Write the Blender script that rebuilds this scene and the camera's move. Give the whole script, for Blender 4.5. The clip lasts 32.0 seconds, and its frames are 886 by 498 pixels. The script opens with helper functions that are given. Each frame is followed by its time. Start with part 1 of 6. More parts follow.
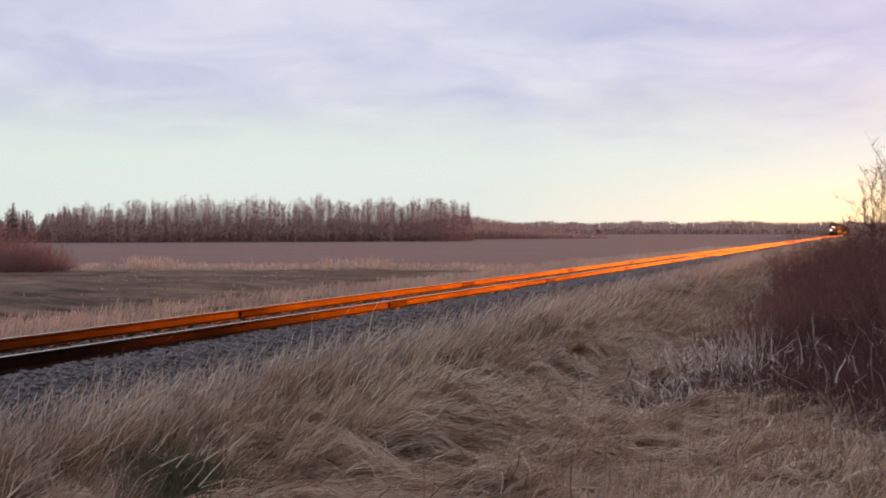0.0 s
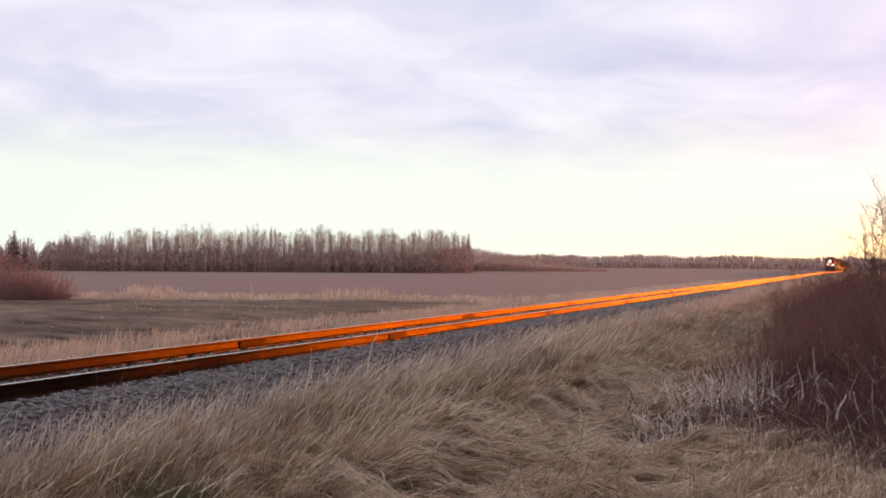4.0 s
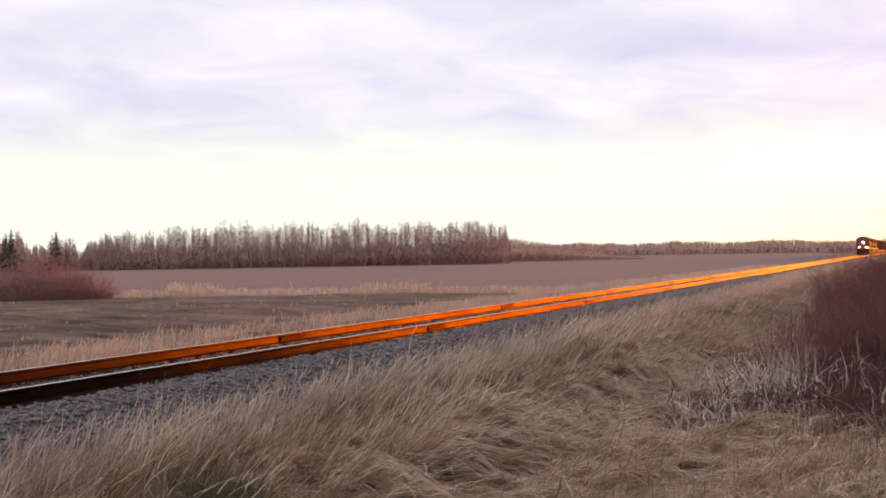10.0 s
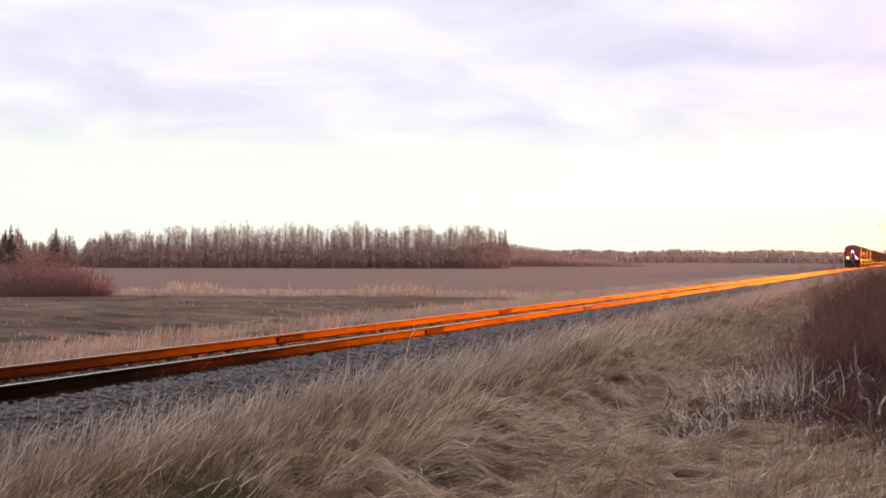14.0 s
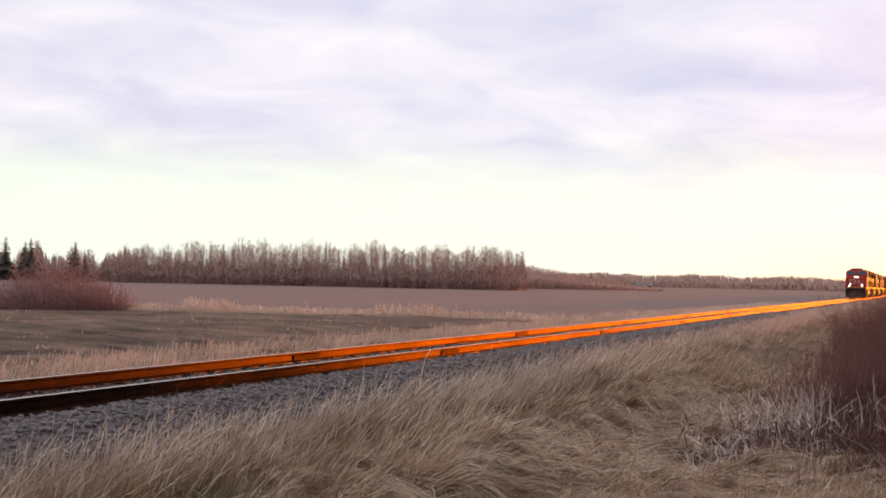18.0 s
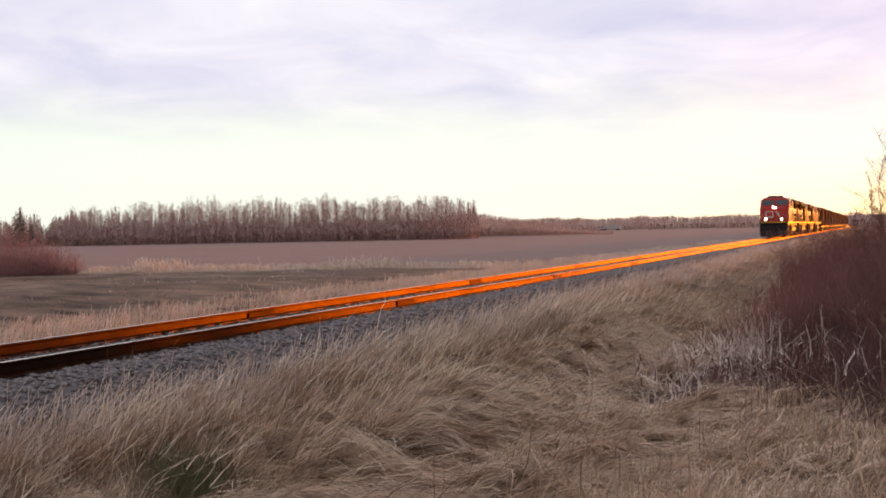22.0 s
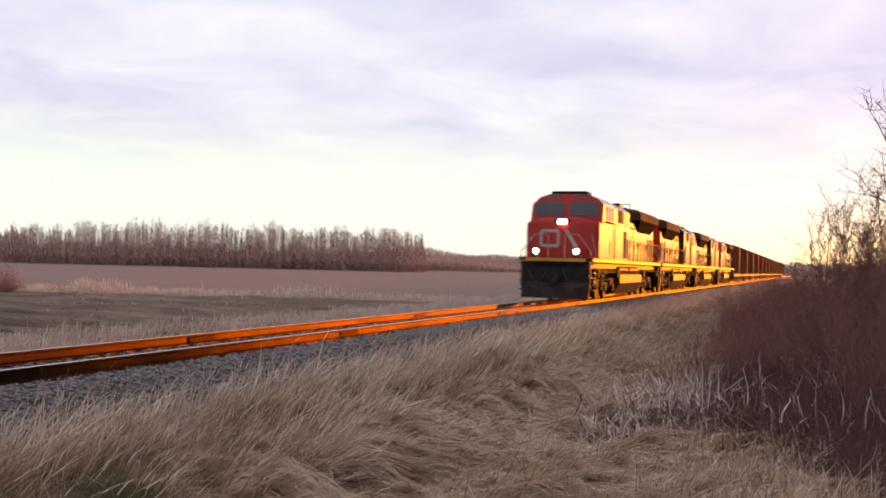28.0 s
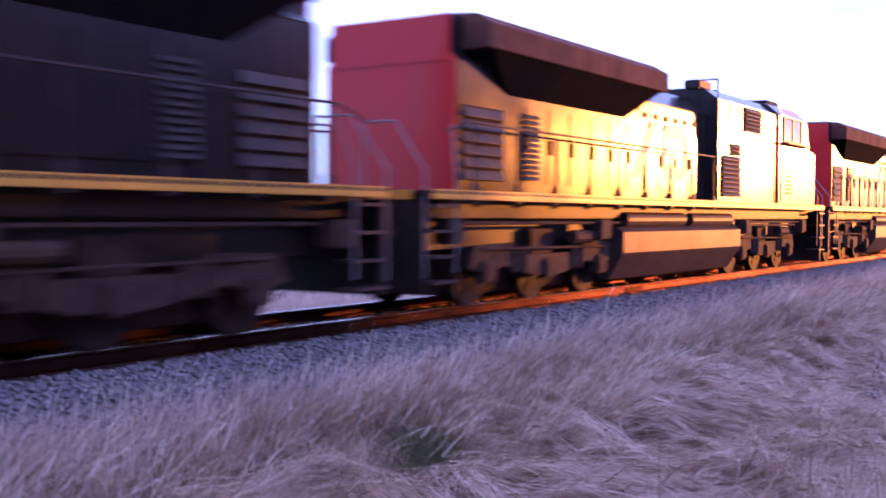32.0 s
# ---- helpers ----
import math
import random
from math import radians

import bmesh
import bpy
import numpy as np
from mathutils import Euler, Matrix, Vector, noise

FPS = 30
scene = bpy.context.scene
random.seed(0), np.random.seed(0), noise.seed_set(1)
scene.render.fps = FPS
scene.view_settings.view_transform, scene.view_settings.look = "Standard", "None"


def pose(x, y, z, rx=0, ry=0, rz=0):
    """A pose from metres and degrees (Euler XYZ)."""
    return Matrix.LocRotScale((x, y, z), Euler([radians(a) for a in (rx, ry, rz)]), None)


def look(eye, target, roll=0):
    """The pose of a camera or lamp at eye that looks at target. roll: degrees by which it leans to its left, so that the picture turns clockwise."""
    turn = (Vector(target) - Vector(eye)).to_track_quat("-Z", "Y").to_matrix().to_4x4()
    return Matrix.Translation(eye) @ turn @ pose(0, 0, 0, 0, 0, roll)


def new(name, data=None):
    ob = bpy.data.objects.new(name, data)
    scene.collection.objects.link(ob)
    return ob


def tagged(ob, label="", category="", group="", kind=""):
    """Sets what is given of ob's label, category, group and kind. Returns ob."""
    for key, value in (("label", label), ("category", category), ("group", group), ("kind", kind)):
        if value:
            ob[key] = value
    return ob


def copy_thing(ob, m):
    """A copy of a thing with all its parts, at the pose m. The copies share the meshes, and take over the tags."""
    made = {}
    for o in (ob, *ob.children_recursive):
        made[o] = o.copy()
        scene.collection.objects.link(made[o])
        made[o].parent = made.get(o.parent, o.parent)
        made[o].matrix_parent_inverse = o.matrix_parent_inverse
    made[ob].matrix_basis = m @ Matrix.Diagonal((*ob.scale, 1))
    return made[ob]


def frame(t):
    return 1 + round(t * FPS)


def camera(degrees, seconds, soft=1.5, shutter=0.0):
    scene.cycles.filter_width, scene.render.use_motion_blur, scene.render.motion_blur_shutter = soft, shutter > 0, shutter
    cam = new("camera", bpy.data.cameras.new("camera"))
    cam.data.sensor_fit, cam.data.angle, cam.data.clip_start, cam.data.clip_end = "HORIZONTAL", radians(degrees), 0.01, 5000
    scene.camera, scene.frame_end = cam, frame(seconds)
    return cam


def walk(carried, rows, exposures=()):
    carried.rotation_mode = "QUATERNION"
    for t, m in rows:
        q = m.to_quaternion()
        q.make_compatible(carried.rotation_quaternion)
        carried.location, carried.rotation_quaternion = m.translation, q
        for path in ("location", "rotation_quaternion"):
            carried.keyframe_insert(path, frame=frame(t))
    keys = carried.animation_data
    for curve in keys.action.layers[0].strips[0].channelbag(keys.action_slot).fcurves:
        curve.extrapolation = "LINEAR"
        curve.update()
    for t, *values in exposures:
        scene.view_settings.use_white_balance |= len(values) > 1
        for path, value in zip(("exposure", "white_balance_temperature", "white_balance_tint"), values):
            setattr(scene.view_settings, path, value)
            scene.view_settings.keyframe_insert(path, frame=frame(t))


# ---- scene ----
cam = camera(44.26, 32.0, soft=1.7, shutter=0.8)
# hand-held camera beside the track; t, x, y, z, yaw, pitch, roll
PATH = [
    (0.0, 0.00, 0.00, 1.39, 21.05, -0.85, 0.13),
    (0.5, 0.00, 0.00, 1.39, 21.69, -1.25, 0.03),
    (1.0, 0.00, 0.00, 1.39, 21.85, 0.52, 0.29),
    (1.5, 0.00, 0.00, 1.39, 22.63, 1.03, 0.00),
    (2.0, 0.00, 0.00, 1.39, 23.05, 0.68, -0.55),
    (2.5, 0.00, 0.00, 1.39, 21.03, 1.65, -1.60),
    (4.5, 0.00, 0.00, 1.39, 21.17, 0.65, -0.26),
    (5.0, 0.00, 0.00, 1.39, 21.27, 0.66, -0.63),
    (5.5, 0.00, 0.00, 1.39, 24.14, 0.27, -0.05),
    (6.0, 0.00, 0.00, 1.39, 26.00, -0.18, 0.00),
    (6.5, 0.00, 0.00, 1.39, 26.76, -0.12, 0.35),
    (7.0, 0.00, 0.00, 1.39, 24.51, 0.85, 0.55),
    (7.5, 0.00, 0.00, 1.39, 23.51, 0.19, -0.53),
    (8.0, 0.00, 0.00, 1.39, 23.74, -0.02, -0.66),
    (8.5, 0.00, 0.00, 1.39, 23.29, -1.50, 0.68),
    (9.0, 0.00, 0.00, 1.39, 23.91, -1.93, 0.58),
    (9.5, 0.00, 0.00, 1.39, 22.73, -1.16, 1.08),
    (10.0, 0.00, 0.00, 1.39, 23.04, 0.38, 0.88),
    (10.5, 0.00, 0.00, 1.39, 23.07, -0.43, 0.96),
    (11.0, 0.00, 0.00, 1.39, 23.54, -0.72, 0.68),
    (11.5, 0.00, 0.00, 1.39, 23.49, 0.22, 0.08),
    (12.0, 0.00, 0.00, 1.39, 23.26, 0.51, 0.02),
    (12.5, 0.00, 0.00, 1.39, 23.74, 1.00, 0.15),
    (13.0, 0.00, 0.00, 1.39, 23.48, 1.19, 0.05),
    (13.5, 0.00, 0.00, 1.39, 22.89, 0.66, -0.11),
    (15.5, 0.00, 0.00, 1.39, 23.84, 0.35, -0.96),
    (16.0, 0.00, 0.00, 1.39, 24.09, 0.21, -1.12),
    (16.5, 0.00, 0.00, 1.39, 24.93, 1.24, -1.12),
    (17.0, 0.00, 0.00, 1.39, 24.92, 1.53, -1.38),
    (17.5, 0.00, 0.00, 1.39, 23.99, 1.74, -1.39),
    (18.0, 0.00, 0.00, 1.39, 23.89, 1.65, -1.25),
    (18.5, 0.00, 0.00, 1.39, 23.71, 1.93, -1.35),
    (19.0, 0.00, 0.00, 1.39, 25.11, 0.10, 1.26),
    (19.5, 0.00, 0.00, 1.39, 22.74, 0.27, 2.52),
    (20.0, 0.00, 0.00, 1.39, 23.46, 0.29, 2.07),
    (20.5, 0.00, 0.00, 1.39, 23.15, -0.05, 1.36),
    (21.0, 0.00, 0.00, 1.39, 23.40, 0.03, 1.84),
    (21.5, 0.00, 0.00, 1.39, 22.58, 0.15, 1.10),
    (22.0, 0.00, 0.00, 1.39, 21.39, -0.96, 0.97),
    (22.5, 0.00, 0.00, 1.39, 24.22, -1.37, -0.36),
    (23.0, 0.00, 0.00, 1.39, 23.03, -2.32, 0.04),
    (23.5, 0.00, 0.00, 1.39, 21.70, -1.23, -0.56),
    (24.0, 0.00, 0.00, 1.39, 22.57, -1.39, -0.38),
    (24.5, 0.00, 0.00, 1.39, 23.56, -0.72, -0.72),
    (26.5, 0.00, 0.00, 1.39, 20.45, -0.35, -0.73),
    (27.0, 0.00, 0.00, 1.39, 19.87, -0.55, -1.21),
    (27.5, 0.00, 0.00, 1.39, 19.20, -0.36, -1.36),
    (28.0, 0.00, 0.00, 1.39, 18.58, 0.81, -1.46),
    (28.5, 0.00, 0.00, 1.39, 18.44, 0.65, -0.99),
    (29.0, 0.00, 0.00, 1.39, 18.51, 1.08, -0.37),
    (29.5, 0.00, 0.00, 1.39, 19.61, 0.45, -0.08),
    (30.0, 0.00, 0.00, 1.39, 22.62, 1.71, 0.04),
    (30.5, -0.03, -0.09, 1.34, 25.35, 0.59, 1.29),
    (31.0, 0.02, -0.17, 1.23, 29.37, 0.16, 0.72),
    (31.5, 0.03, -0.21, 1.27, 30.99, -1.55, -0.68),
    (32.0, 0.10, -0.27, 1.39, 33.36, -1.67, -0.22),
]
EXPOSURES = [(0, 0.08, 6500, 16), (1, 0.40, 6800, 16), (2, 0.44, 6800, 16), (6, 0.34, 6900, 16), (8, 0.5, 6950, 16), (10, 0.46, 7050, 16), (13, 0.52, 7050, 16), (19, 0.42, 7050, 16), (28, 0.42, 6950, 16), (29.9, 0.54, 6900, 16), (30.4, 0.85, 4650, 52), (32, 1.12, 4600, 54)]
walk(cam, [(t, pose(x, y, z, 90 + pitch, roll, yaw)) for t, x, y, z, yaw, pitch, roll in PATH], EXPOSURES)


# ---- sky and sun ----
SUN_AZ, SUN_EL = radians(20.0), radians(3.6)   # to the right of the track, above the horizon


def make_world():
    world = bpy.data.worlds.new("evening_sky")
    scene.world = world
    world.use_nodes = True
    nt = world.node_tree
    nt.nodes.clear()
    N, L = nt.nodes.new, nt.links.new
    out, bg = N("ShaderNodeOutputWorld"), N("ShaderNodeBackground")
    sky = N("ShaderNodeTexSky")
    sky.sky_type, sky.sun_disc = "NISHITA", False
    sky.sun_elevation, sky.sun_rotation = SUN_EL, SUN_AZ
    sky.air_density, sky.dust_density, sky.ozone_density = 1.0, 2.0, 1.0
    co = N("ShaderNodeTexCoord")
    sep = N("ShaderNodeSeparateXYZ")
    L(co.outputs["Generated"], sep.inputs[0])
    # clouds lie in a flat deck: divide the direction by its height
    hgt = N("ShaderNodeMath"); hgt.operation = "MAXIMUM"; hgt.inputs[1].default_value = 0.0
    L(sep.outputs["Z"], hgt.inputs[0])
    den = N("ShaderNodeMath"); den.operation = "ADD"; den.inputs[1].default_value = 0.16
    L(hgt.outputs[0], den.inputs[0])
    dv = N("ShaderNodeVectorMath"); dv.operation = "DIVIDE"
    cmb = N("ShaderNodeCombineXYZ")
    for i in range(3):
        L(den.outputs[0], cmb.inputs[i])
    L(co.outputs["Generated"], dv.inputs[0]); L(cmb.outputs[0], dv.inputs[1])
    n1 = N("ShaderNodeTexNoise"); n1.inputs["Scale"].default_value = 1.6; n1.inputs["Detail"].default_value = 6; n1.inputs["Roughness"].default_value = 0.55
    n2 = N("ShaderNodeTexNoise"); n2.inputs["Scale"].default_value = 2.3; n2.inputs["Detail"].default_value = 7; n2.inputs["Roughness"].default_value = 0.5; n2.inputs["Distortion"].default_value = 0.5
    L(dv.outputs[0], n1.inputs["Vector"]); L(dv.outputs[0], n2.inputs["Vector"])
    # the deck's lower edge, broken by noise
    add = N("ShaderNodeMath"); add.operation = "MULTIPLY_ADD"; add.inputs[1].default_value = 0.07
    L(n1.outputs["Fac"], add.inputs[0]); L(sep.outputs["Z"], add.inputs[2])
    edge = N("ShaderNodeMapRange"); edge.interpolation_type = "SMOOTHSTEP"
    edge.inputs["From Min"].default_value, edge.inputs["From Max"].default_value = 0.10, 0.185
    L(add.outputs[0], edge.inputs["Value"])
    thick = N("ShaderNodeMapRange"); thick.inputs["From Min"].default_value, thick.inputs["From Max"].default_value = 0.3, 0.7
    L(n2.outputs["Fac"], thick.inputs["Value"])
    # pink towards the sun, blue-grey away from it
    dot = N("ShaderNodeVectorMath"); dot.operation = "DOT_PRODUCT"
    dot.inputs[1].default_value = (math.sin(SUN_AZ), math.cos(SUN_AZ), 0)
    L(co.outputs["Generated"], dot.inputs[0])
    near = N("ShaderNodeMapRange"); near.interpolation_type = "SMOOTHSTEP"
    near.inputs["From Min"].default_value, near.inputs["From Max"].default_value = 0.80, 1.0
    L(dot.outputs["Value"], near.inputs["Value"])
    c1 = N("ShaderNodeMix"); c1.data_type = "RGBA"
    c1.inputs["A"].default_value, c1.inputs["B"].default_value = CLOUD_THIN, CLOUD_DARK
    L(thick.outputs[0], c1.inputs["Factor"])
    c2 = N("ShaderNodeMix"); c2.data_type = "RGBA"; c2.blend_type = "MULTIPLY"
    c2.inputs["B"].default_value = (1.06, 0.94, 1.0, 1)
    L(near.outputs[0], c2.inputs["Factor"]); L(c1.outputs["Result"], c2.inputs["A"])
    # pale haze low over the land, warmest round the sun
    hz = N("ShaderNodeMapRange"); hz.interpolation_type = "SMOOTHSTEP"
    hz.inputs["From Min"].default_value, hz.inputs["From Max"].default_value = 0.05, 0.4
    hz.inputs["To Min"].default_value, hz.inputs["To Max"].default_value = 1.0, 0.0
    L(sep.outputs["Z"], hz.inputs["Value"])
    def toned(spots):
        ramp = N("ShaderNodeValToRGB")
        while len(ramp.color_ramp.elements) < len(spots):
            ramp.color_ramp.elements.new(0.5)
        for el, (at, col) in zip(ramp.color_ramp.elements, spots):
            el.position, el.color = at, (*col, 1)
        L(dot.outputs["Value"], ramp.inputs["Fac"])
        return ramp.outputs["Color"]

    high = toned(((0.40, (0.0465, 0.0545, 0.0495)), (0.80, (0.0495, 0.0555, 0.0505)), (0.90, (0.055, 0.058, 0.052)), (0.95, (0.062, 0.059, 0.053)), (0.999, (0.075, 0.058, 0.042))))
    low = toned(((0.40, (0.0465, 0.053, 0.048)), (0.78, (0.0505, 0.0545, 0.0485)), (0.87, (0.066, 0.060, 0.047)), (0.93, (0.10, 0.074, 0.042)), (0.96, (0.14, 0.09, 0.036)), (0.985, (0.16, 0.08, 0.024)), (0.999, (0.22, 0.075, 0.014))))
    # the warm band hugs the land
    wm = N("ShaderNodeMapRange"); wm.interpolation_type = "SMOOTHSTEP"
    wm.inputs["From Min"].default_value, wm.inputs["From Max"].default_value = 0.0, 0.075
    L(sep.outputs["Z"], wm.inputs["Value"])
    hc = N("ShaderNodeMix"); hc.data_type = "RGBA"
    L(wm.outputs[0], hc.inputs["Factor"]); L(low, hc.inputs["A"]); L(high, hc.inputs["B"])
    up = N("ShaderNodeVectorMath"); up.operation = "SCALE"; up.inputs["Scale"].default_value = 146.0
    L(hc.outputs["Result"], up.inputs[0])
    hm = N("ShaderNodeMix"); hm.data_type = "RGBA"
    L(hz.outputs[0], hm.inputs["Factor"]); L(sky.outputs[0], hm.inputs["A"]); L(up.outputs[0], hm.inputs["B"])
    fin = N("ShaderNodeMix"); fin.data_type = "RGBA"
    L(edge.outputs[0], fin.inputs["Factor"]); L(hm.outputs["Result"], fin.inputs["A"]); L(c2.outputs["Result"], fin.inputs["B"])
    # the sky dims away from the sunset
    dim = N("ShaderNodeMapRange"); dim.interpolation_type = "SMOOTHSTEP"
    dim.inputs["From Min"].default_value, dim.inputs["From Max"].default_value = -0.7, 0.55
    dim.inputs["To Min"].default_value, dim.inputs["To Max"].default_value = 0.66, 1.0
    L(dot.outputs["Value"], dim.inputs["Value"])
    sc = N("ShaderNodeVectorMath"); sc.operation = "SCALE"
    L(fin.outputs["Result"], sc.inputs[0]); L(dim.outputs[0], sc.inputs["Scale"])
    L(sc.outputs[0], bg.inputs["Color"])
    bg.inputs["Strength"].default_value = 0.1
    L(bg.outputs[0], out.inputs["Surface"])


CLOUD_THIN, CLOUD_DARK = (7.0, 7.3, 8.0, 1), (4.9, 5.3, 6.9, 1)
make_world()
sun = new("sun", bpy.data.lights.new("sun", "SUN"))
sun.data.energy, sun.data.angle, sun.data.color = 2.5, radians(0.6), (1.0, 0.28, 0.004)
sun.matrix_world = look((0, 0, 0), (-math.sin(SUN_AZ) * math.cos(SUN_EL), -math.cos(SUN_AZ) * math.cos(SUN_EL), -math.sin(SUN_EL)))


# ---- materials ----
def material(name, rough=0.8, metal=0.0):
    m = bpy.data.materials.new(name)
    m.use_nodes = True
    b = m.node_tree.nodes["Principled BSDF"]
    b.inputs["Roughness"].default_value, b.inputs["Metallic"].default_value = rough, metal
    return m, m.node_tree, b


def mottled(name, a, b, scale=5.0, rough=0.8, metal=0.0, bump=0.0, bump_scale=None, coat=0.0, spec=0.5, island=False, obj=False, trans=0.0, rough_var=0.0):
    """A surface that varies between two colours at two scales, with fine relief."""
    m, nt, bs = material(name, rough, metal)
    N, L = nt.nodes.new, nt.links.new
    co = N("ShaderNodeNewGeometry") if not obj else N("ShaderNodeTexCoord")
    src = co.outputs["Position"] if not obj else co.outputs["Object"]
    n = N("ShaderNodeTexNoise"); n.inputs["Scale"].default_value = scale; n.inputs["Detail"].default_value = 8; n.inputs["Roughness"].default_value = 0.65
    L(src, n.inputs["Vector"])
    f = N("ShaderNodeMapRange"); f.inputs["From Min"].default_value, f.inputs["From Max"].default_value = 0.32, 0.68
    L(n.outputs["Fac"], f.inputs["Value"])
    mix = N("ShaderNodeMix"); mix.data_type = "RGBA"
    mix.inputs["A"].default_value, mix.inputs["B"].default_value = (*a, 1), (*b, 1)
    fac = f.outputs[0]
    if island:
        g = N("ShaderNodeNewGeometry")
        av = N("ShaderNodeMath"); av.operation = "MULTIPLY_ADD"; av.inputs[1].default_value = 0.45
        h = N("ShaderNodeMath"); h.operation = "MULTIPLY"; h.inputs[1].default_value = 0.62
        L(fac, h.inputs[0]); L(g.outputs["Random Per Island"], av.inputs[0]); L(h.outputs[0], av.inputs[2])
        fac = av.outputs[0]
    L(fac, mix.inputs["Factor"])
    L(mix.outputs["Result"], bs.inputs["Base Color"])
    if bump:
        n3 = N("ShaderNodeTexNoise"); n3.inputs["Scale"].default_value = bump_scale or scale * 6; n3.inputs["Detail"].default_value = 6
        L(src, n3.inputs["Vector"])
        bp = N("ShaderNodeBump"); bp.inputs["Strength"].default_value = bump; bp.inputs["Distance"].default_value = 0.02
        L(n3.outputs["Fac"], bp.inputs["Height"]); L(bp.outputs[0], bs.inputs["Normal"])
    if rough_var:
        mr = N("ShaderNodeMapRange"); mr.inputs["To Min"].default_value, mr.inputs["To Max"].default_value = rough - rough_var, rough + rough_var
        L(n.outputs["Fac"], mr.inputs["Value"]); L(mr.outputs[0], bs.inputs["Roughness"])
    bs.inputs["Specular IOR Level"].default_value = spec
    bs.inputs["Coat Weight"].default_value = coat
    bs.inputs["Coat Roughness"].default_value = 0.12
    if trans:
        t = N("ShaderNodeBsdfTranslucent"); ms = N("ShaderNodeMixShader"); ms.inputs[0].default_value = trans
        L(mix.outputs["Result"], t.inputs["Color"])
        o = nt.nodes["Material Output"]
        L(bs.outputs[0], ms.inputs[1]); L(t.outputs[0], ms.inputs[2]); L(ms.outputs[0], o.inputs["Surface"])
    return m


def glowing(name, color, strength):
    m, nt, b = material(name, 0.3)
    b.inputs["Base Color"].default_value = (*color, 1)
    b.inputs["Emission Color"].default_value, b.inputs["Emission Strength"].default_value = (*color, 1), strength
    return m


def grass_material(name, pale, dark, warm, trans):
    """Dry grass: each blade differs, and whole patches are greyer or more golden."""
    m, nt, bs = material(name, 0.7)
    N, L = nt.nodes.new, nt.links.new
    geo = N("ShaderNodeNewGeometry")

    def patch(scale, lo, hi):
        n = N("ShaderNodeTexNoise"); n.inputs["Scale"].default_value = scale; n.inputs["Detail"].default_value = 4
        L(geo.outputs["Position"], n.inputs["Vector"])
        r = N("ShaderNodeMapRange"); r.inputs["From Min"].default_value, r.inputs["From Max"].default_value = lo, hi
        L(n.outputs["Fac"], r.inputs["Value"])
        return r.outputs[0]

    def mix(f, a, b):
        x = N("ShaderNodeMix"); x.data_type = "RGBA"
        for q, v in (("A", a), ("B", b)):
            if isinstance(v, tuple):
                x.inputs[q].default_value = (*v, 1)
            else:
                L(v, x.inputs[q])
        L(f, x.inputs["Factor"])
        return x.outputs["Result"]

    c = mix(geo.outputs["Random Per Island"], pale, dark)
    c = mix(patch(1.3, 0.42, 0.62), c, mix(geo.outputs["Random Per Island"], warm, tuple(0.7 * v for v in dark)))
    c = mix(patch(5.0, 0.5, 0.75), c, dark)
    L(c, bs.inputs["Base Color"])
    bs.inputs["Specular IOR Level"].default_value = 0.25
    t, ms = N("ShaderNodeBsdfTranslucent"), N("ShaderNodeMixShader")
    ms.inputs[0].default_value = trans
    L(c, t.inputs["Color"])
    L(bs.outputs[0], ms.inputs[1]); L(t.outputs[0], ms.inputs[2]); L(ms.outputs[0], nt.nodes["Material Output"].inputs["Surface"])
    return m


M_grass = grass_material("dry_grass", (0.92, 0.72, 0.53), (0.3, 0.19, 0.125), (0.78, 0.53, 0.34), 0.2)
# lighter copy of the dry grass: brighter sky light put into its colour
M_bank = grass_material("skylit_pale_bank_grass", (0.92, 0.73, 0.56), (0.42, 0.28, 0.2), (0.8, 0.58, 0.4), 0.2)
M_straw = mottled("bleached_straw", (0.95, 0.79, 0.58), (0.55, 0.42, 0.28), 0.9, 0.7, island=True, trans=0.1, spec=0.3)
# dark blade colour that stands in for shade in the grass hollows
M_hollow_shade = mottled("hollow_shade_grass", (0.34, 0.24, 0.15), (0.12, 0.083, 0.053), 3.0, 0.85, island=True, spec=0.1)
M_grass_green = mottled("green_grass", (0.11, 0.13, 0.055), (0.2, 0.17, 0.085), 0.7, 0.75, island=True, trans=0.3)
M_grass_far = mottled("pale_tall_grass", (0.95, 0.79, 0.65), (0.45, 0.33, 0.26), 0.8, 0.8, island=True, trans=0.15, spec=0.25)
M_weed = mottled("bleached_dead_weed", (0.95, 0.82, 0.7), (0.5, 0.37, 0.29), 3, 0.8, island=True)
M_twig = mottled("bare_twig_bark", (0.36, 0.16, 0.13), (0.18, 0.08, 0.068), 4, 0.85, island=True)
M_willow = mottled("red_willow_bark", (0.5, 0.27, 0.25), (0.3, 0.17, 0.16), 3, 0.8, island=True)
M_bark = mottled("grey_aspen_bark", (0.62, 0.41, 0.34), (0.3, 0.19, 0.16), 0.8, 0.9, island=True)
# bark lightened for distance: the air's haze is put into the colour
M_hazy_wood = mottled("haze_tinted_bark", (0.78, 0.52, 0.43), (0.5, 0.33, 0.27), 0.3, 0.9, island=True)
M_underwood = mottled("brown_underwood_bark", (0.6, 0.39, 0.34), (0.33, 0.21, 0.18), 0.8, 0.9, island=True)
M_spruce = mottled("dark_spruce_needles", (0.1, 0.09, 0.07), (0.17, 0.14, 0.11), 2, 0.8, island=True)
M_rust = mottled("rusty_rail_steel", (0.052, 0.028, 0.021), (0.023, 0.014, 0.012), 6, 0.4, 1.0, bump=0.15, bump_scale=60, rough_var=0.1)
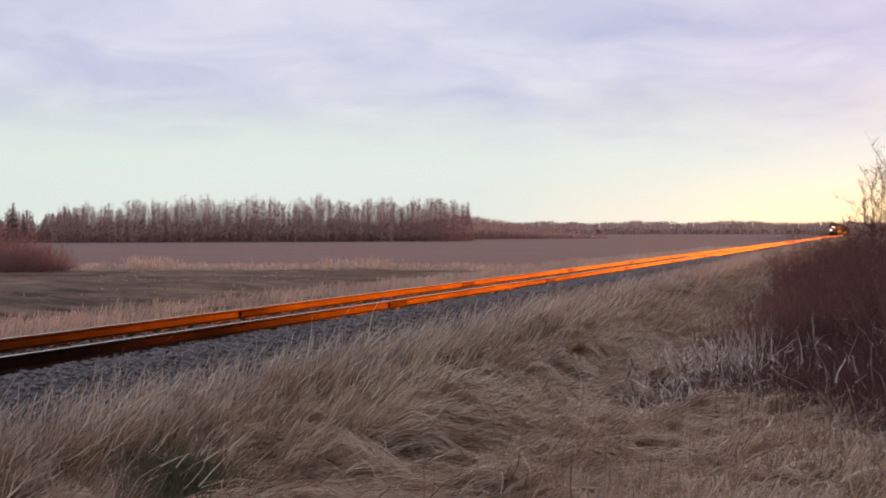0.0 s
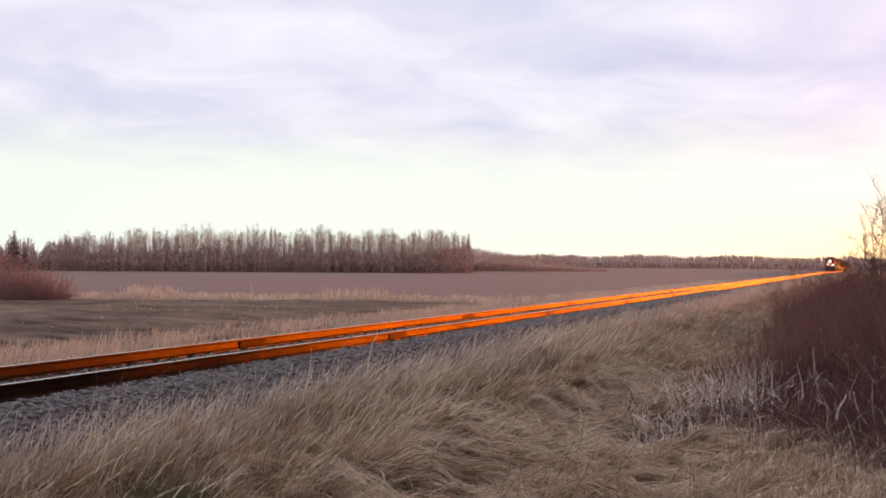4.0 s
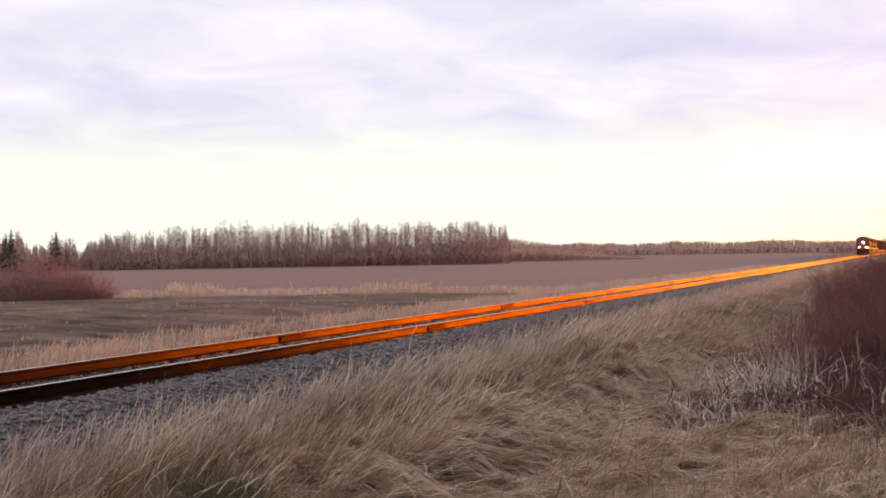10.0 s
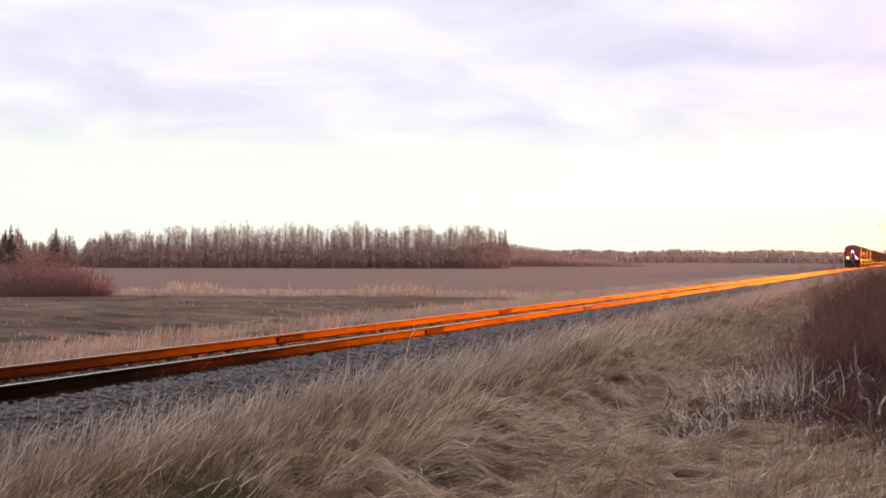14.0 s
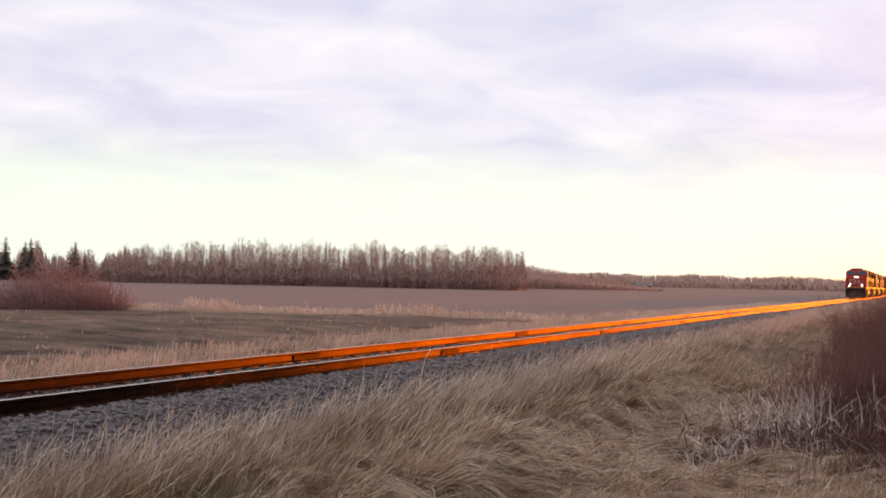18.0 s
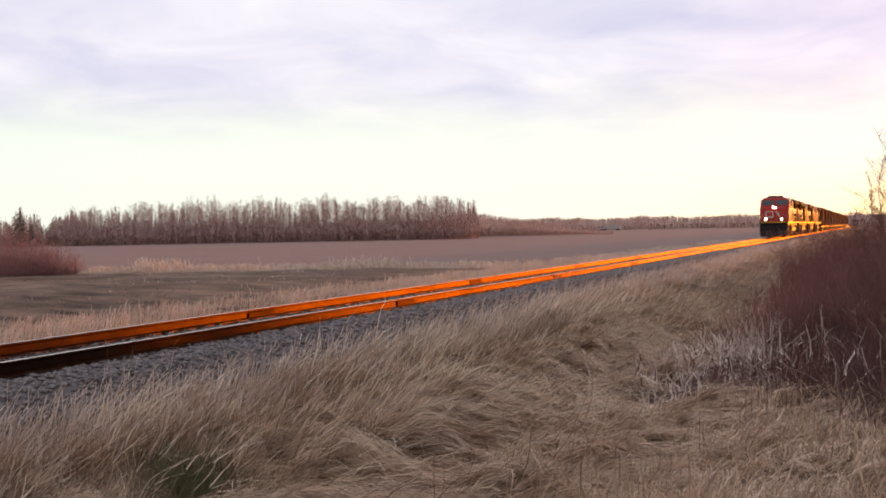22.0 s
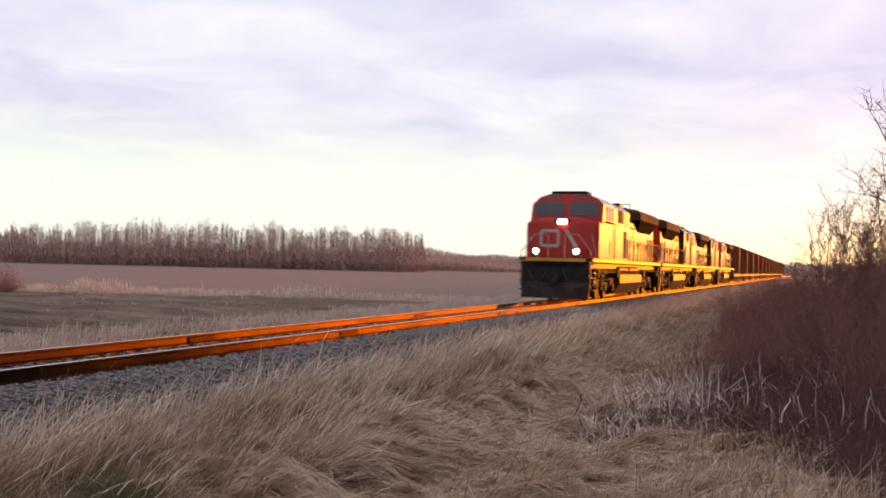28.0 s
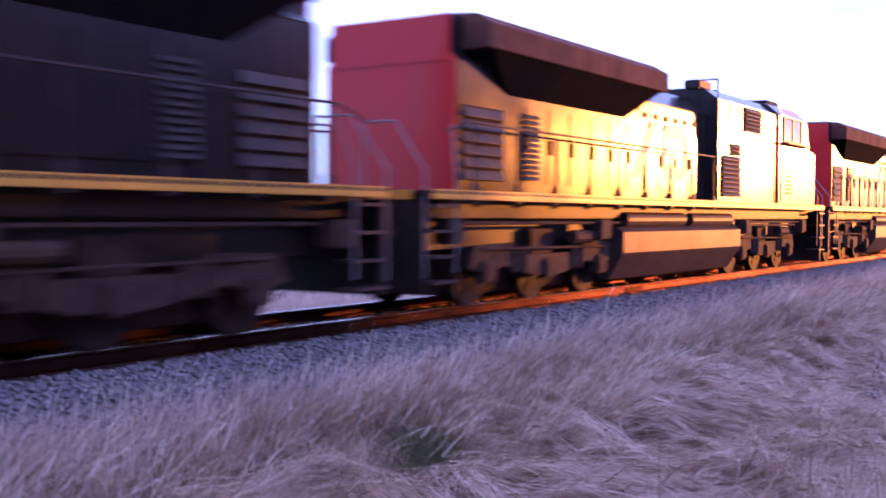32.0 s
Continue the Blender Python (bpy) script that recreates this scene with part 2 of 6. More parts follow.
M_rust.node_tree.nodes["Principled BSDF"].inputs["Specular Tint"].default_value = (1.0, 0.7, 0.5, 1)
M_railhead = mottled("worn_rail_head", (0.5, 0.42, 0.38), (0.36, 0.27, 0.23), 9, 0.24, 1.0, rough_var=0.05)
M_tie = mottled("weathered_timber_tie", (0.12, 0.085, 0.065), (0.06, 0.045, 0.035), 6, 0.85, bump=0.5)
M_ballast = mottled("grey_ballast_stone", (0.34, 0.295, 0.28), (0.09, 0.08, 0.08), 8, 0.85, bump=0.4, island=True)
M_stubble = mottled("brown_stubble", (0.3, 0.21, 0.155), (0.15, 0.1, 0.075), 0.6, 0.9, island=True, spec=0.1, trans=0.3)


# ---- mesh helpers ----
def part(name, bm, mat, parent=None, label="", smooth=False):
    me = bpy.data.meshes.new(name)
    bm.normal_update()
    bm.to_mesh(me)
    bm.free()
    for m in (mat if isinstance(mat, (list, tuple)) else [mat]):
        me.materials.append(m)
    if smooth:
        me.polygons.foreach_set("use_smooth", [True] * len(me.polygons))
    ob = new(name, me)
    if parent:
        ob.parent = parent
    if label:
        tagged(ob, label)
    return ob


def box(bm, x0, x1, y0, y1, z0, z1, bevel=0.0):
    g = bmesh.ops.create_cube(bm, size=1.0, matrix=Matrix.LocRotScale(((x0 + x1) / 2, (y0 + y1) / 2, (z0 + z1) / 2), None, (x1 - x0, y1 - y0, z1 - z0)))
    if bevel:
        vs = set(g["verts"])
        es = [e for e in bm.edges if e.verts[0] in vs and e.verts[1] in vs]
        bmesh.ops.bevel(bm, geom=es, offset=bevel, segments=2, affect="EDGES")
    return g


def cyl(bm, a, b, r, r2=None, n=10):
    a, b = Vector(a), Vector(b)
    d = b - a
    m = Matrix.Translation((a + b) / 2) @ d.to_track_quat("Z", "Y").to_matrix().to_4x4()
    return bmesh.ops.create_cone(bm, cap_ends=True, segments=n, radius1=r, radius2=r if r2 is None else r2, depth=d.length, matrix=m)


def prism(bm, profile, y0, y1, axis="y"):
    """Extrudes a closed outline of (x, z) along y (or of (y, z) along x)."""
    put = (lambda p, t: (p[0], t, p[1])) if axis == "y" else (lambda p, t: (t, p[0], p[1]))
    a = [bm.verts.new(put(p, y0)) for p in profile]
    b = [bm.verts.new(put(p, y1)) for p in profile]
    n = len(profile)
    fs = [bm.faces.new(a), bm.faces.new(b[::-1])]
    for i in range(n):
        fs.append(bm.faces.new((a[i], b[i], b[(i + 1) % n], a[(i + 1) % n])))
    bmesh.ops.recalc_face_normals(bm, faces=fs)
    return fs


def mesh_from(name, verts, faces, mat, smooth=False):
    """One mesh from arrays of points and of equally long faces."""
    verts, faces = np.asarray(verts, dtype=np.float32), np.asarray(faces, dtype=np.int32)
    me = bpy.data.meshes.new(name)
    k = faces.shape[1]
    me.vertices.add(len(verts)); me.loops.add(faces.size); me.polygons.add(len(faces))
    me.vertices.foreach_set("co", verts.ravel())
    me.loops.foreach_set("vertex_index", faces.ravel())
    me.polygons.foreach_set("loop_start", np.arange(0, faces.size, k, dtype=np.int32))
    me.update(calc_edges=True)
    for m in (mat if isinstance(mat, (list, tuple)) else [mat]):
        me.materials.append(m)
    if smooth:
        me.polygons.foreach_set("use_smooth", [True] * len(me.polygons))
    return new(name, me)


# ---- ground: field, embankment, ditch and bank in one sheet ----
TRACK_X, GAUGE = -9.85, 1.56
PROFILE_X = np.array([-5000, -60, -31, -27, -22, -16, -13.2, -12.0, -7.7, -6.9, -5.7, -4.5, -3.3, -2.0, 0.0, 3.0, 12.0, 5000])
PROFILE_Z = np.array([-1.2, -1.2, -1.25, -1.3, -1.35, -1.25, -0.75, -0.36, -0.36, -0.62, -0.92, -1.15, -1.2, -0.95, -0.42, -0.3, -0.6, -1.2])


def bumps(x, y):
    return 0.13 * np.sin(x * 1.7 + 0.6 * np.sin(y * 0.9)) * np.sin(y * 0.83 + 1.1 * np.sin(x * 0.6)) + 0.07 * np.sin(x * 5.1 + 1.2 * np.sin(y * 1.9)) * np.sin(y * 2.9 - x * 1.2) + 0.05 * np.sin(x * 3.1 + y * 4.6 + np.sin(x * 2.7))


def ground_z(x, y):
    x, y = np.asarray(x, float), np.asarray(y, float)
    z = np.interp(x, PROFILE_X, PROFILE_Z)
    # soften the profile's corners
    z = (z + np.interp(x - 0.45, PROFILE_X, PROFILE_Z) + np.interp(x + 0.45, PROFILE_X, PROFILE_Z)) / 3
    w = np.clip((np.abs(x - TRACK_X) - 2.6) / 1.2, 0, 1) * np.clip(1.4 - np.hypot(x, y) / 120, 0, 1)
    far = np.clip((np.hypot(x, y) - 450) / 900, 0, 1) ** 2
    w = w * (1 - 0.5 * np.clip((x + 2.8) / 1.2, 0, 1))
    return z + bumps(x, y) * w + 3.0 * far * np.clip((np.abs(x - TRACK_X) - 8) / 60, 0, 1)


def grow_axis(lo, hi, fine_lo, fine_hi, step, ratio):
    a = list(np.arange(fine_lo, fine_hi, step))
    s, v = step, fine_hi
    while v < hi:
        a.append(v); s *= ratio; v += s
    a.append(hi)
    s, v = step, fine_lo - step
    while v > lo:
        a.insert(0, v); s *= ratio; v -= s
    a.insert(0, lo)
    return np.array(a)


def region_ground():
    """Grass thatch on the slopes, brown stubble field, dark mown plot between."""
    m, nt, bs = material("field_and_thatch", 0.92)
    N, L = nt.nodes.new, nt.links.new
    geo, sep = N("ShaderNodeNewGeometry"), N("ShaderNodeSeparateXYZ")
    L(geo.outputs["Position"], sep.inputs[0])

    def noise(scale, detail=6, stretch=(1, 1, 1)):
        mp = N("ShaderNodeMapping"); mp.inputs["Scale"].default_value = stretch
        n = N("ShaderNodeTexNoise"); n.inputs["Scale"].default_value = scale; n.inputs["Detail"].default_value = detail; n.inputs["Roughness"].default_value = 0.65
        L(geo.outputs["Position"], mp.inputs[0]); L(mp.outputs[0], n.inputs["Vector"])
        return n.outputs["Fac"]

    def line(a, b, c, width, wob, scale):
        """0..1 across the line a x + b y + c = 0, with a wavering edge."""
        v1 = N("ShaderNodeMath"); v1.operation = "MULTIPLY"; v1.inputs[1].default_value = a; L(sep.outputs["X"], v1.inputs[0])
        v2 = N("ShaderNodeMath"); v2.operation = "MULTIPLY_ADD"; v2.inputs[1].default_value = b; L(sep.outputs["Y"], v2.inputs[0]); L(v1.outputs[0], v2.inputs[2])
        v3 = N("ShaderNodeMath"); v3.operation = "MULTIPLY_ADD"; v3.inputs[1].default_value = wob; L(noise(scale, 4), v3.inputs[0]); L(v2.outputs[0], v3.inputs[2])
        r = N("ShaderNodeMapRange"); r.inputs["From Min"].default_value = -c - width + wob / 2; r.inputs["From Max"].default_value = -c + width + wob / 2
        L(v3.outputs[0], r.inputs["Value"])
        return r.outputs[0]

    def mix(fac, a, b):
        x = N("ShaderNodeMix"); x.data_type = "RGBA"
        for s, v in (("A", a), ("B", b)):
            if isinstance(v, tuple):
                x.inputs[s].default_value = (*v, 1)
            else:
                L(v, x.inputs[s])
        L(fac, x.inputs["Factor"])
        return x.outputs["Result"]

    def spread(f, lo=0.3, hi=0.7):
        r = N("ShaderNodeMapRange"); r.inputs["From Min"].default_value, r.inputs["From Max"].default_value = lo, hi
        L(f, r.inputs["Value"])
        return r.outputs[0]

    thatch = mix(spread(noise(2.2)), (0.09, 0.06, 0.04), (0.25, 0.17, 0.11))
    field = mix(spread(noise(0.05, 8)), (0.235, 0.162, 0.14), (0.32, 0.222, 0.187))
    field = mix(spread(noise(1.2, 5)), field, (0.265, 0.175, 0.15))
    mown = mix(spread(noise(0.4, 8, (0.6, 1.5, 1)), 0.36, 0.64), (0.085, 0.06, 0.045), (0.26, 0.18, 0.13))
    # x < -29: beyond the right of way; the far grass line runs askew to the track
    beyond = line(-1, 0, -23.5, 0.8, 3.0, 0.3)
    past = line(-0.355, 0.935, -77.5, 0.8, 3.0, 0.25)
    edge = line(-0.355, 0.935, -84.0, 1.0, 4.0, 0.2)
    c = mix(beyond, thatch, mown)
    both = N("ShaderNodeMath"); both.operation = "MULTIPLY"; L(beyond, both.inputs[0]); L(past, both.inputs[1])
    c = mix(both.outputs[0], c, mix(spread(noise(0.8)), (0.26, 0.17, 0.11), (0.4, 0.27, 0.18)))
    both2 = N("ShaderNodeMath"); both2.operation = "MULTIPLY"; L(line(-1, 0, -14.6, 0.8, 2.0, 0.3), both2.inputs[0]); L(edge, both2.inputs[1])
    c = mix(both2.outputs[0], c, field)
    # darker brown ground within the thicket's outline
    thicket_floor = N("ShaderNodeMath"); thicket_floor.operation = "MULTIPLY"
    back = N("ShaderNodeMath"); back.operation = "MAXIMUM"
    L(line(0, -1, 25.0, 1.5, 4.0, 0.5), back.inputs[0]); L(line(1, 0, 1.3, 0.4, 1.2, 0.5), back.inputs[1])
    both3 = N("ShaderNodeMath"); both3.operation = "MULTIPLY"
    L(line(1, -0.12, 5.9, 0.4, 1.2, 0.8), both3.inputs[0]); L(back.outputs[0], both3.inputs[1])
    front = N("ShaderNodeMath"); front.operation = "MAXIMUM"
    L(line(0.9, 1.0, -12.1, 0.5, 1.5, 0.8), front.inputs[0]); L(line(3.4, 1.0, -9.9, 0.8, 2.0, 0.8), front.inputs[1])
    L(both3.outputs[0], thicket_floor.inputs[0]); L(front.outputs[0], thicket_floor.inputs[1])
    c = mix(thicket_floor.outputs[0], c, mix(spread(noise(5)), (0.05, 0.03, 0.026), (0.12, 0.075, 0.06)))
    L(c, bs.inputs["Base Color"])
    bs.inputs["Specular IOR Level"].default_value = 0.08
    bp = N("ShaderNodeBump"); bp.inputs["Strength"].default_value = 0.6; bp.inputs["Distance"].default_value = 0.08
    L(noise(6, 8), bp.inputs["Height"]); L(bp.outputs[0], bs.inputs["Normal"])
    return m


def build_ground():
    xs = grow_axis(-2600, 2600, -16, 6, 0.28, 1.16)
    ys = grow_axis(-400, 4200, -6, 40, 0.4, 1.14)
    X, Y = np.meshgrid(xs, ys)
    Z = ground_z(X, Y)
    nx, ny = len(xs), len(ys)
    idx = np.arange(nx * ny).reshape(ny, nx)
    q = np.stack([idx[:-1, :-1], idx[:-1, 1:], idx[1:, 1:], idx[1:, :-1]], -1).reshape(-1, 4)
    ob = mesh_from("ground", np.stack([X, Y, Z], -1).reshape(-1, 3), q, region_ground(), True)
    tagged(ob, "brown stubble field, grassy ditch and railway bank", "ground", kind="structure")


build_ground()


# ---- railway track ----
def build_track():
    track = tagged(new("railway_track"), "single railway track with rusty rails on grey ballast", "railway track", kind="structure")
    Y0, Y1 = -60.0, 1300.0
    # ballast bed: a raised bank of stone
    bm = bmesh.new()
    prism(bm, [(TRACK_X - 2.6, -0.62), (TRACK_X - 1.8, -0.2), (TRACK_X + 1.8, -0.2), (TRACK_X + 2.75, -0.66)], Y0, Y1)
    part("ballast_bed", bm, M_ballast_bed, track, "grey crushed-stone ballast")
    for s in (-1, 1):
        c = TRACK_X + s * GAUGE / 2
        bm = bmesh.new()
        prism(bm, [(c - 0.075, -0.181), (c + 0.075, -0.181), (c + 0.07, -0.162), (c + 0.014, -0.14), (c + 0.012, -0.045), (c + 0.036, -0.03),
                   (c + 0.036, -0.006), (c - 0.036, -0.006), (c - 0.036, -0.03), (c - 0.012, -0.045), (c - 0.014, -0.14), (c - 0.07, -0.162)], Y0, Y1)
        rail = part("rail", bm, M_rust, track, "rust-brown steel rail")
        bm = bmesh.new()
        box(bm, c - 0.031, c + 0.031, Y0, Y1, -0.004, 0.0)
        part("rail_head", bm, M_railhead, rail, "bright worn running surface")
        # joint bars with bolts
        for j in range(8):
            y = 5.8 + 11.9 * j + (0 if s < 0 else 3.2)
            bm = bmesh.new()
            for q in (-1, 1):
                prism(bm, [(c + q * 0.013, -0.135), (c + q * 0.032, -0.14), (c + q * 0.036, -0.055), (c + q * 0.013, -0.046)], y - 0.45, y + 0.45)
                for k in range(6):
                    yy = y - 0.36 + k * 0.144
                    cyl(bm, (c + q * 0.03, yy, -0.095), (c + q * 0.046, yy, -0.095), 0.011, None, 6)
            part("joint_bar", bm, M_rust, rail, "dark bolted joint bar")
    # timber ties, each with its two tie plates
    R = np.random.default_rng(9)
    bm = bmesh.new(); box(bm, -1.32, 1.32, -0.115, 0.115, -0.34, -0.183, 0.012)
    first = part("tie", bm, M_tie, track, "weathered timber tie")
    bm = bmesh.new()
    for s in (-1, 1):
        box(bm, s * GAUGE / 2 - 0.17, s * GAUGE / 2 + 0.17, -0.09, 0.09, -0.183, -0.172, 0.004)
        for q in (-0.1, 0.1):
            for yy in (-0.05, 0.05):
                box(bm, s * GAUGE / 2 + q - 0.012, s * GAUGE / 2 + q + 0.012, yy - 0.012, yy + 0.012, -0.175, -0.15)
    plate = part("tie_plate", bm, M_rust_dark, first)
    for i in range(240):
        y = -6 + 0.53 * i + R.normal(0, 0.02)
        m = pose(TRACK_X + R.normal(0, 0.03), y, R.normal(0, 0.006) - 0.004, 0, 0, R.normal(0, 0.8))
        if i == 0:
            first.matrix_basis = m
            continue
        t = first.copy(); scene.collection.objects.link(t); t.matrix_basis = m
        if i < 130:
            p = plate.copy(); scene.collection.objects.link(p); p.parent = t
    # loose stones over the bed
    n = 46000
    y = 2.5 + 70 * R.uniform(0, 1, n) ** 1.5
    off = np.where(R.uniform(0, 1, n) < 0.55, R.uniform(0.85, 2.9, n), R.uniform(-2.4, 0.85, n))
    k = R.uniform(0, 1, n) < np.where(np.abs(off) < 0.72, 0.55, 1.0)
    y, off = y[k], off[k]; n = len(y)
    z = np.interp(off, [-2.6, -1.8, 1.8, 2.75], [-0.62, -0.2, -0.2, -0.66]) + R.uniform(-0.015, 0.02, n)
    size = R.uniform(0.018, 0.044, n) * (1 + y / 70)
    oc = np.array([(1, 0, 0), (-1, 0, 0), (0, 1, 0), (0, -1, 0), (0, 0, 1), (0, 0, -1), (.7, .7, .45), (-.7, .65, .5), (.65, -.7, .5), (-.7, -.7, .45)], float)
    tri = np.array([(0, 6, 4), (6, 2, 4), (2, 7, 4), (7, 1, 4), (1, 9, 4), (9, 3, 4), (3, 8, 4), (8, 0, 4), (0, 5, 6), (6, 5, 2), (2, 5, 7), (7, 5, 1), (1, 5, 9), (9, 5, 3), (3, 5, 8), (8, 5, 0)])
    sh = oc[None] * R.uniform(0.55, 1.25, (n, 10, 1)) * np.array((1.15, 1.0, 0.75)) * size[:, None, None]
    a = R.uniform(0, 6.28, n)[:, None]
    xr = sh[..., 0] * np.cos(a) - sh[..., 1] * np.sin(a); yr = sh[..., 0] * np.sin(a) + sh[..., 1] * np.cos(a)
    V = np.stack([xr + (TRACK_X + off)[:, None], yr + y[:, None], sh[..., 2] + z[:, None]], -1).reshape(-1, 3)
    F = (tri[None] + (np.arange(n) * 10)[:, None, None]).reshape(-1, 3)
    st = mesh_from("ballast_stones", V, F, M_ballast)
    st.parent = track
    tagged(st, "loose grey ballast stones", kind="stuff")


M_ballast_bed = mottled("ballast_bed_stone", (0.2, 0.172, 0.165), (0.06, 0.052, 0.052), 14, 0.9, bump=1.0, bump_scale=22)
M_rust_dark = mottled("dark_rusty_iron", (0.07, 0.032, 0.024), (0.035, 0.02, 0.017), 8, 0.6, 0.1, bump=0.2)
build_track()


# ---- plants ----
rng = np.random.default_rng(7)


def field_noise(x, y, s, seed=0.0):
    """A smooth value from -1 to 1 over the plan."""
    return (np.sin(x * s + 1.7 * np.sin(y * s * 0.8 + seed) + seed) * np.sin(y * s * 1.13 + 1.3 * np.sin(x * s * 0.7 - seed))
            + 0.5 * np.sin(x * s * 2.3 + y * s * 1.9 + seed * 2) * np.sin(y * s * 2.6 - x * s * 1.4)) / 1.5


def blades(name, base, length, width, heading, lean, droop, mat, segs=3, side=None, frizz=0.0, seed_head=False):
    """Many curved, tapering grass blades or stalks in one mesh. heading: the way they lie; lean, droop: radians from upright at the root, and added by the tip."""
    n = len(base)
    dirv = np.stack([np.cos(heading), np.sin(heading)], -1)
    yaw = rng.uniform(0, math.pi, n) if side is None else side
    sidev = np.stack([np.cos(yaw), np.sin(yaw), np.zeros(n)], -1)
    pts, p = [], base.copy()
    turn, nod = np.zeros(n), np.zeros(n)
    for k in range(segs + 1):
        w = width * (1.0 - 0.75 * k / segs) * 0.5
        if seed_head:
            w = width * (0.13 if k < segs - 1 else 0.3 if k == segs - 1 else 0.05) * rng.uniform(0.7, 1.3, n)
        pts.append(p - sidev * w[:, None]); pts.append(p + sidev * w[:, None])
        a = lean + droop * ((k + 0.5) / segs) + nod
        step = length / segs
        if frizz:
            turn, nod = turn + rng.normal(0, frizz, n), nod + rng.normal(0, frizz * 0.5, n)
            dirv = np.stack([np.cos(heading + turn), np.sin(heading + turn)], -1)
        p = p + np.stack([dirv[:, 0] * np.sin(a) * step, dirv[:, 1] * np.sin(a) * step, np.cos(a) * step], -1)
    v = np.stack(pts, 1).reshape(-1, 3)
    o = np.arange(n)[:, None, None] * (2 * (segs + 1))
    f = np.array([[2 * k, 2 * k + 1, 2 * k + 3, 2 * k + 2] for k in range(segs)])[None]
    return mesh_from(name, v, (o + f).reshape(-1, 4), mat)


def scatter(n, x0, x1, y0, y1, power=1.0):
    x = rng.uniform(x0, x1, n)
    y = y0 + (y1 - y0) * rng.uniform(0, 1, n) ** power
    return x, y


def in_thicket(x, y):
    """Where dead weeds and shrubs stand instead of grass."""
    return (x - 0.12 * y + 5.9 > 0) & ((0.9 * x + y > 12.1) | (3.4 * x + y > 9.9)) & ((y < 24.5) | (x > -1.3))


def near_grass(name, clumps, per, x0, x1, y0, y1, power, wide, label, tight=1.0):
    """Tufts whose blades fall the same way, laid in swathes down the slope."""
    x, y = scatter(clumps, x0, x1, y0, y1, power)
    keep = rng.uniform(-0.75, 0.35, clumps) < field_noise(x, y, 2.0, 0.4) + 0.5 * field_noise(x, y, 4.3, 1.1)
    keep &= x > -7.0 + 0.25 * field_noise(x, y, 1.3, 2) + rng.uniform(-0.3, 0.2, clumps)
    keep &= ~(in_thicket(x + rng.normal(0, 0.35, clumps), y) & (rng.uniform(0, 1, clumps) < 0.97))
    x, y = x[keep], y[keep]
    c = len(x)
    t = field_noise(x, y, 1.6, 0.4)
    bank = x > -2.6
    flat = np.clip(1.0 + 0.4 * field_noise(x, y, 0.9, 1.0) + 0.3 * (x + 5.6), 0.35, 1.4)
    flat = np.where(bank, 0.6 + 0.3 * t, flat)
    comb = np.clip((x + 6.2) / 1.6, 0, 1)          # combed flat towards the ditch
    head = 0.62 - 0.75 * comb + (0.7 - 0.3 * comb) * field_noise(x, y, 0.75, 3.1) + 0.35 * field_noise(x, y, 2.4, 5.0) + rng.normal(0, 1, c) * (0.55 - 0.22 * comb)
    head = np.where(bank, rng.normal(0.6, 0.9, c), head)
    lean = 0.12 + 0.85 * flat + rng.normal(0, 0.2, c)
    droop = 0.95 + 0.45 * flat + rng.normal(0, 0.4, c)
    fallen = rng.uniform(0, 1, c) < 0.3
    lean = np.where(fallen & ~bank, 1.25 + rng.normal(0, 0.12, c), lean)
    head = np.where(fallen, head + rng.normal(0, 0.8, c), head)
    droop = np.where(fallen, 0.35 + rng.normal(0, 0.2, c), droop)
    lean = np.where(bank, 0.95 + 0.25 * t + rng.normal(0, 0.3, c), lean)
    droop = np.minimum(droop, np.maximum(1.85 - lean, 0.15))
    size = (0.42 + 0.3 * flat + 0.25 * t + 0.2 * comb) * rng.uniform(0.75, 1.25, c) * np.where(bank, 0.55, 1.0) * np.where(x < -6.6, 0.8, 1.0)
    i = np.repeat(np.arange(c), per)
    n = len(i)
    r = 0.085 * tight * (1 + 0.015 * y[i])
    bx, by = x[i] + rng.normal(0, 1, n) * r, y[i] + rng.normal(0, 1, n) * r
    base = np.stack([bx, by, ground_z(bx, by) - 0.02], -1)
    ob = blades(name, base, size[i] * rng.uniform(0.5, 1.15, n), wide * rng.uniform(0.5, 1.4, n), head[i] + rng.normal(0, 1, n) * np.where(bank, 0.6, 0.3 - 0.12 * comb)[i] * tight, lean[i] + rng.normal(0, 0.18, n) * tight, droop[i] + rng.normal(0, 0.5, n) * tight, M_grass, 5, None, 0.3 * tight ** 0.5)
    tagged(ob, label, "grass", kind="stuff")


def flow(x, y):
    """The way the long grass lies: up the line along the crest, combed down the slope into the ditch, in swirls."""
    comb = np.clip((x + 5.9) / 1.1, 0, 1)
    return 0.8 - 1.0 * comb + (0.75 - 0.2 * comb) * field_noise(x, y, 0.7, 3.1) + 0.3 * field_noise(x, y, 1.9, 5.0), comb


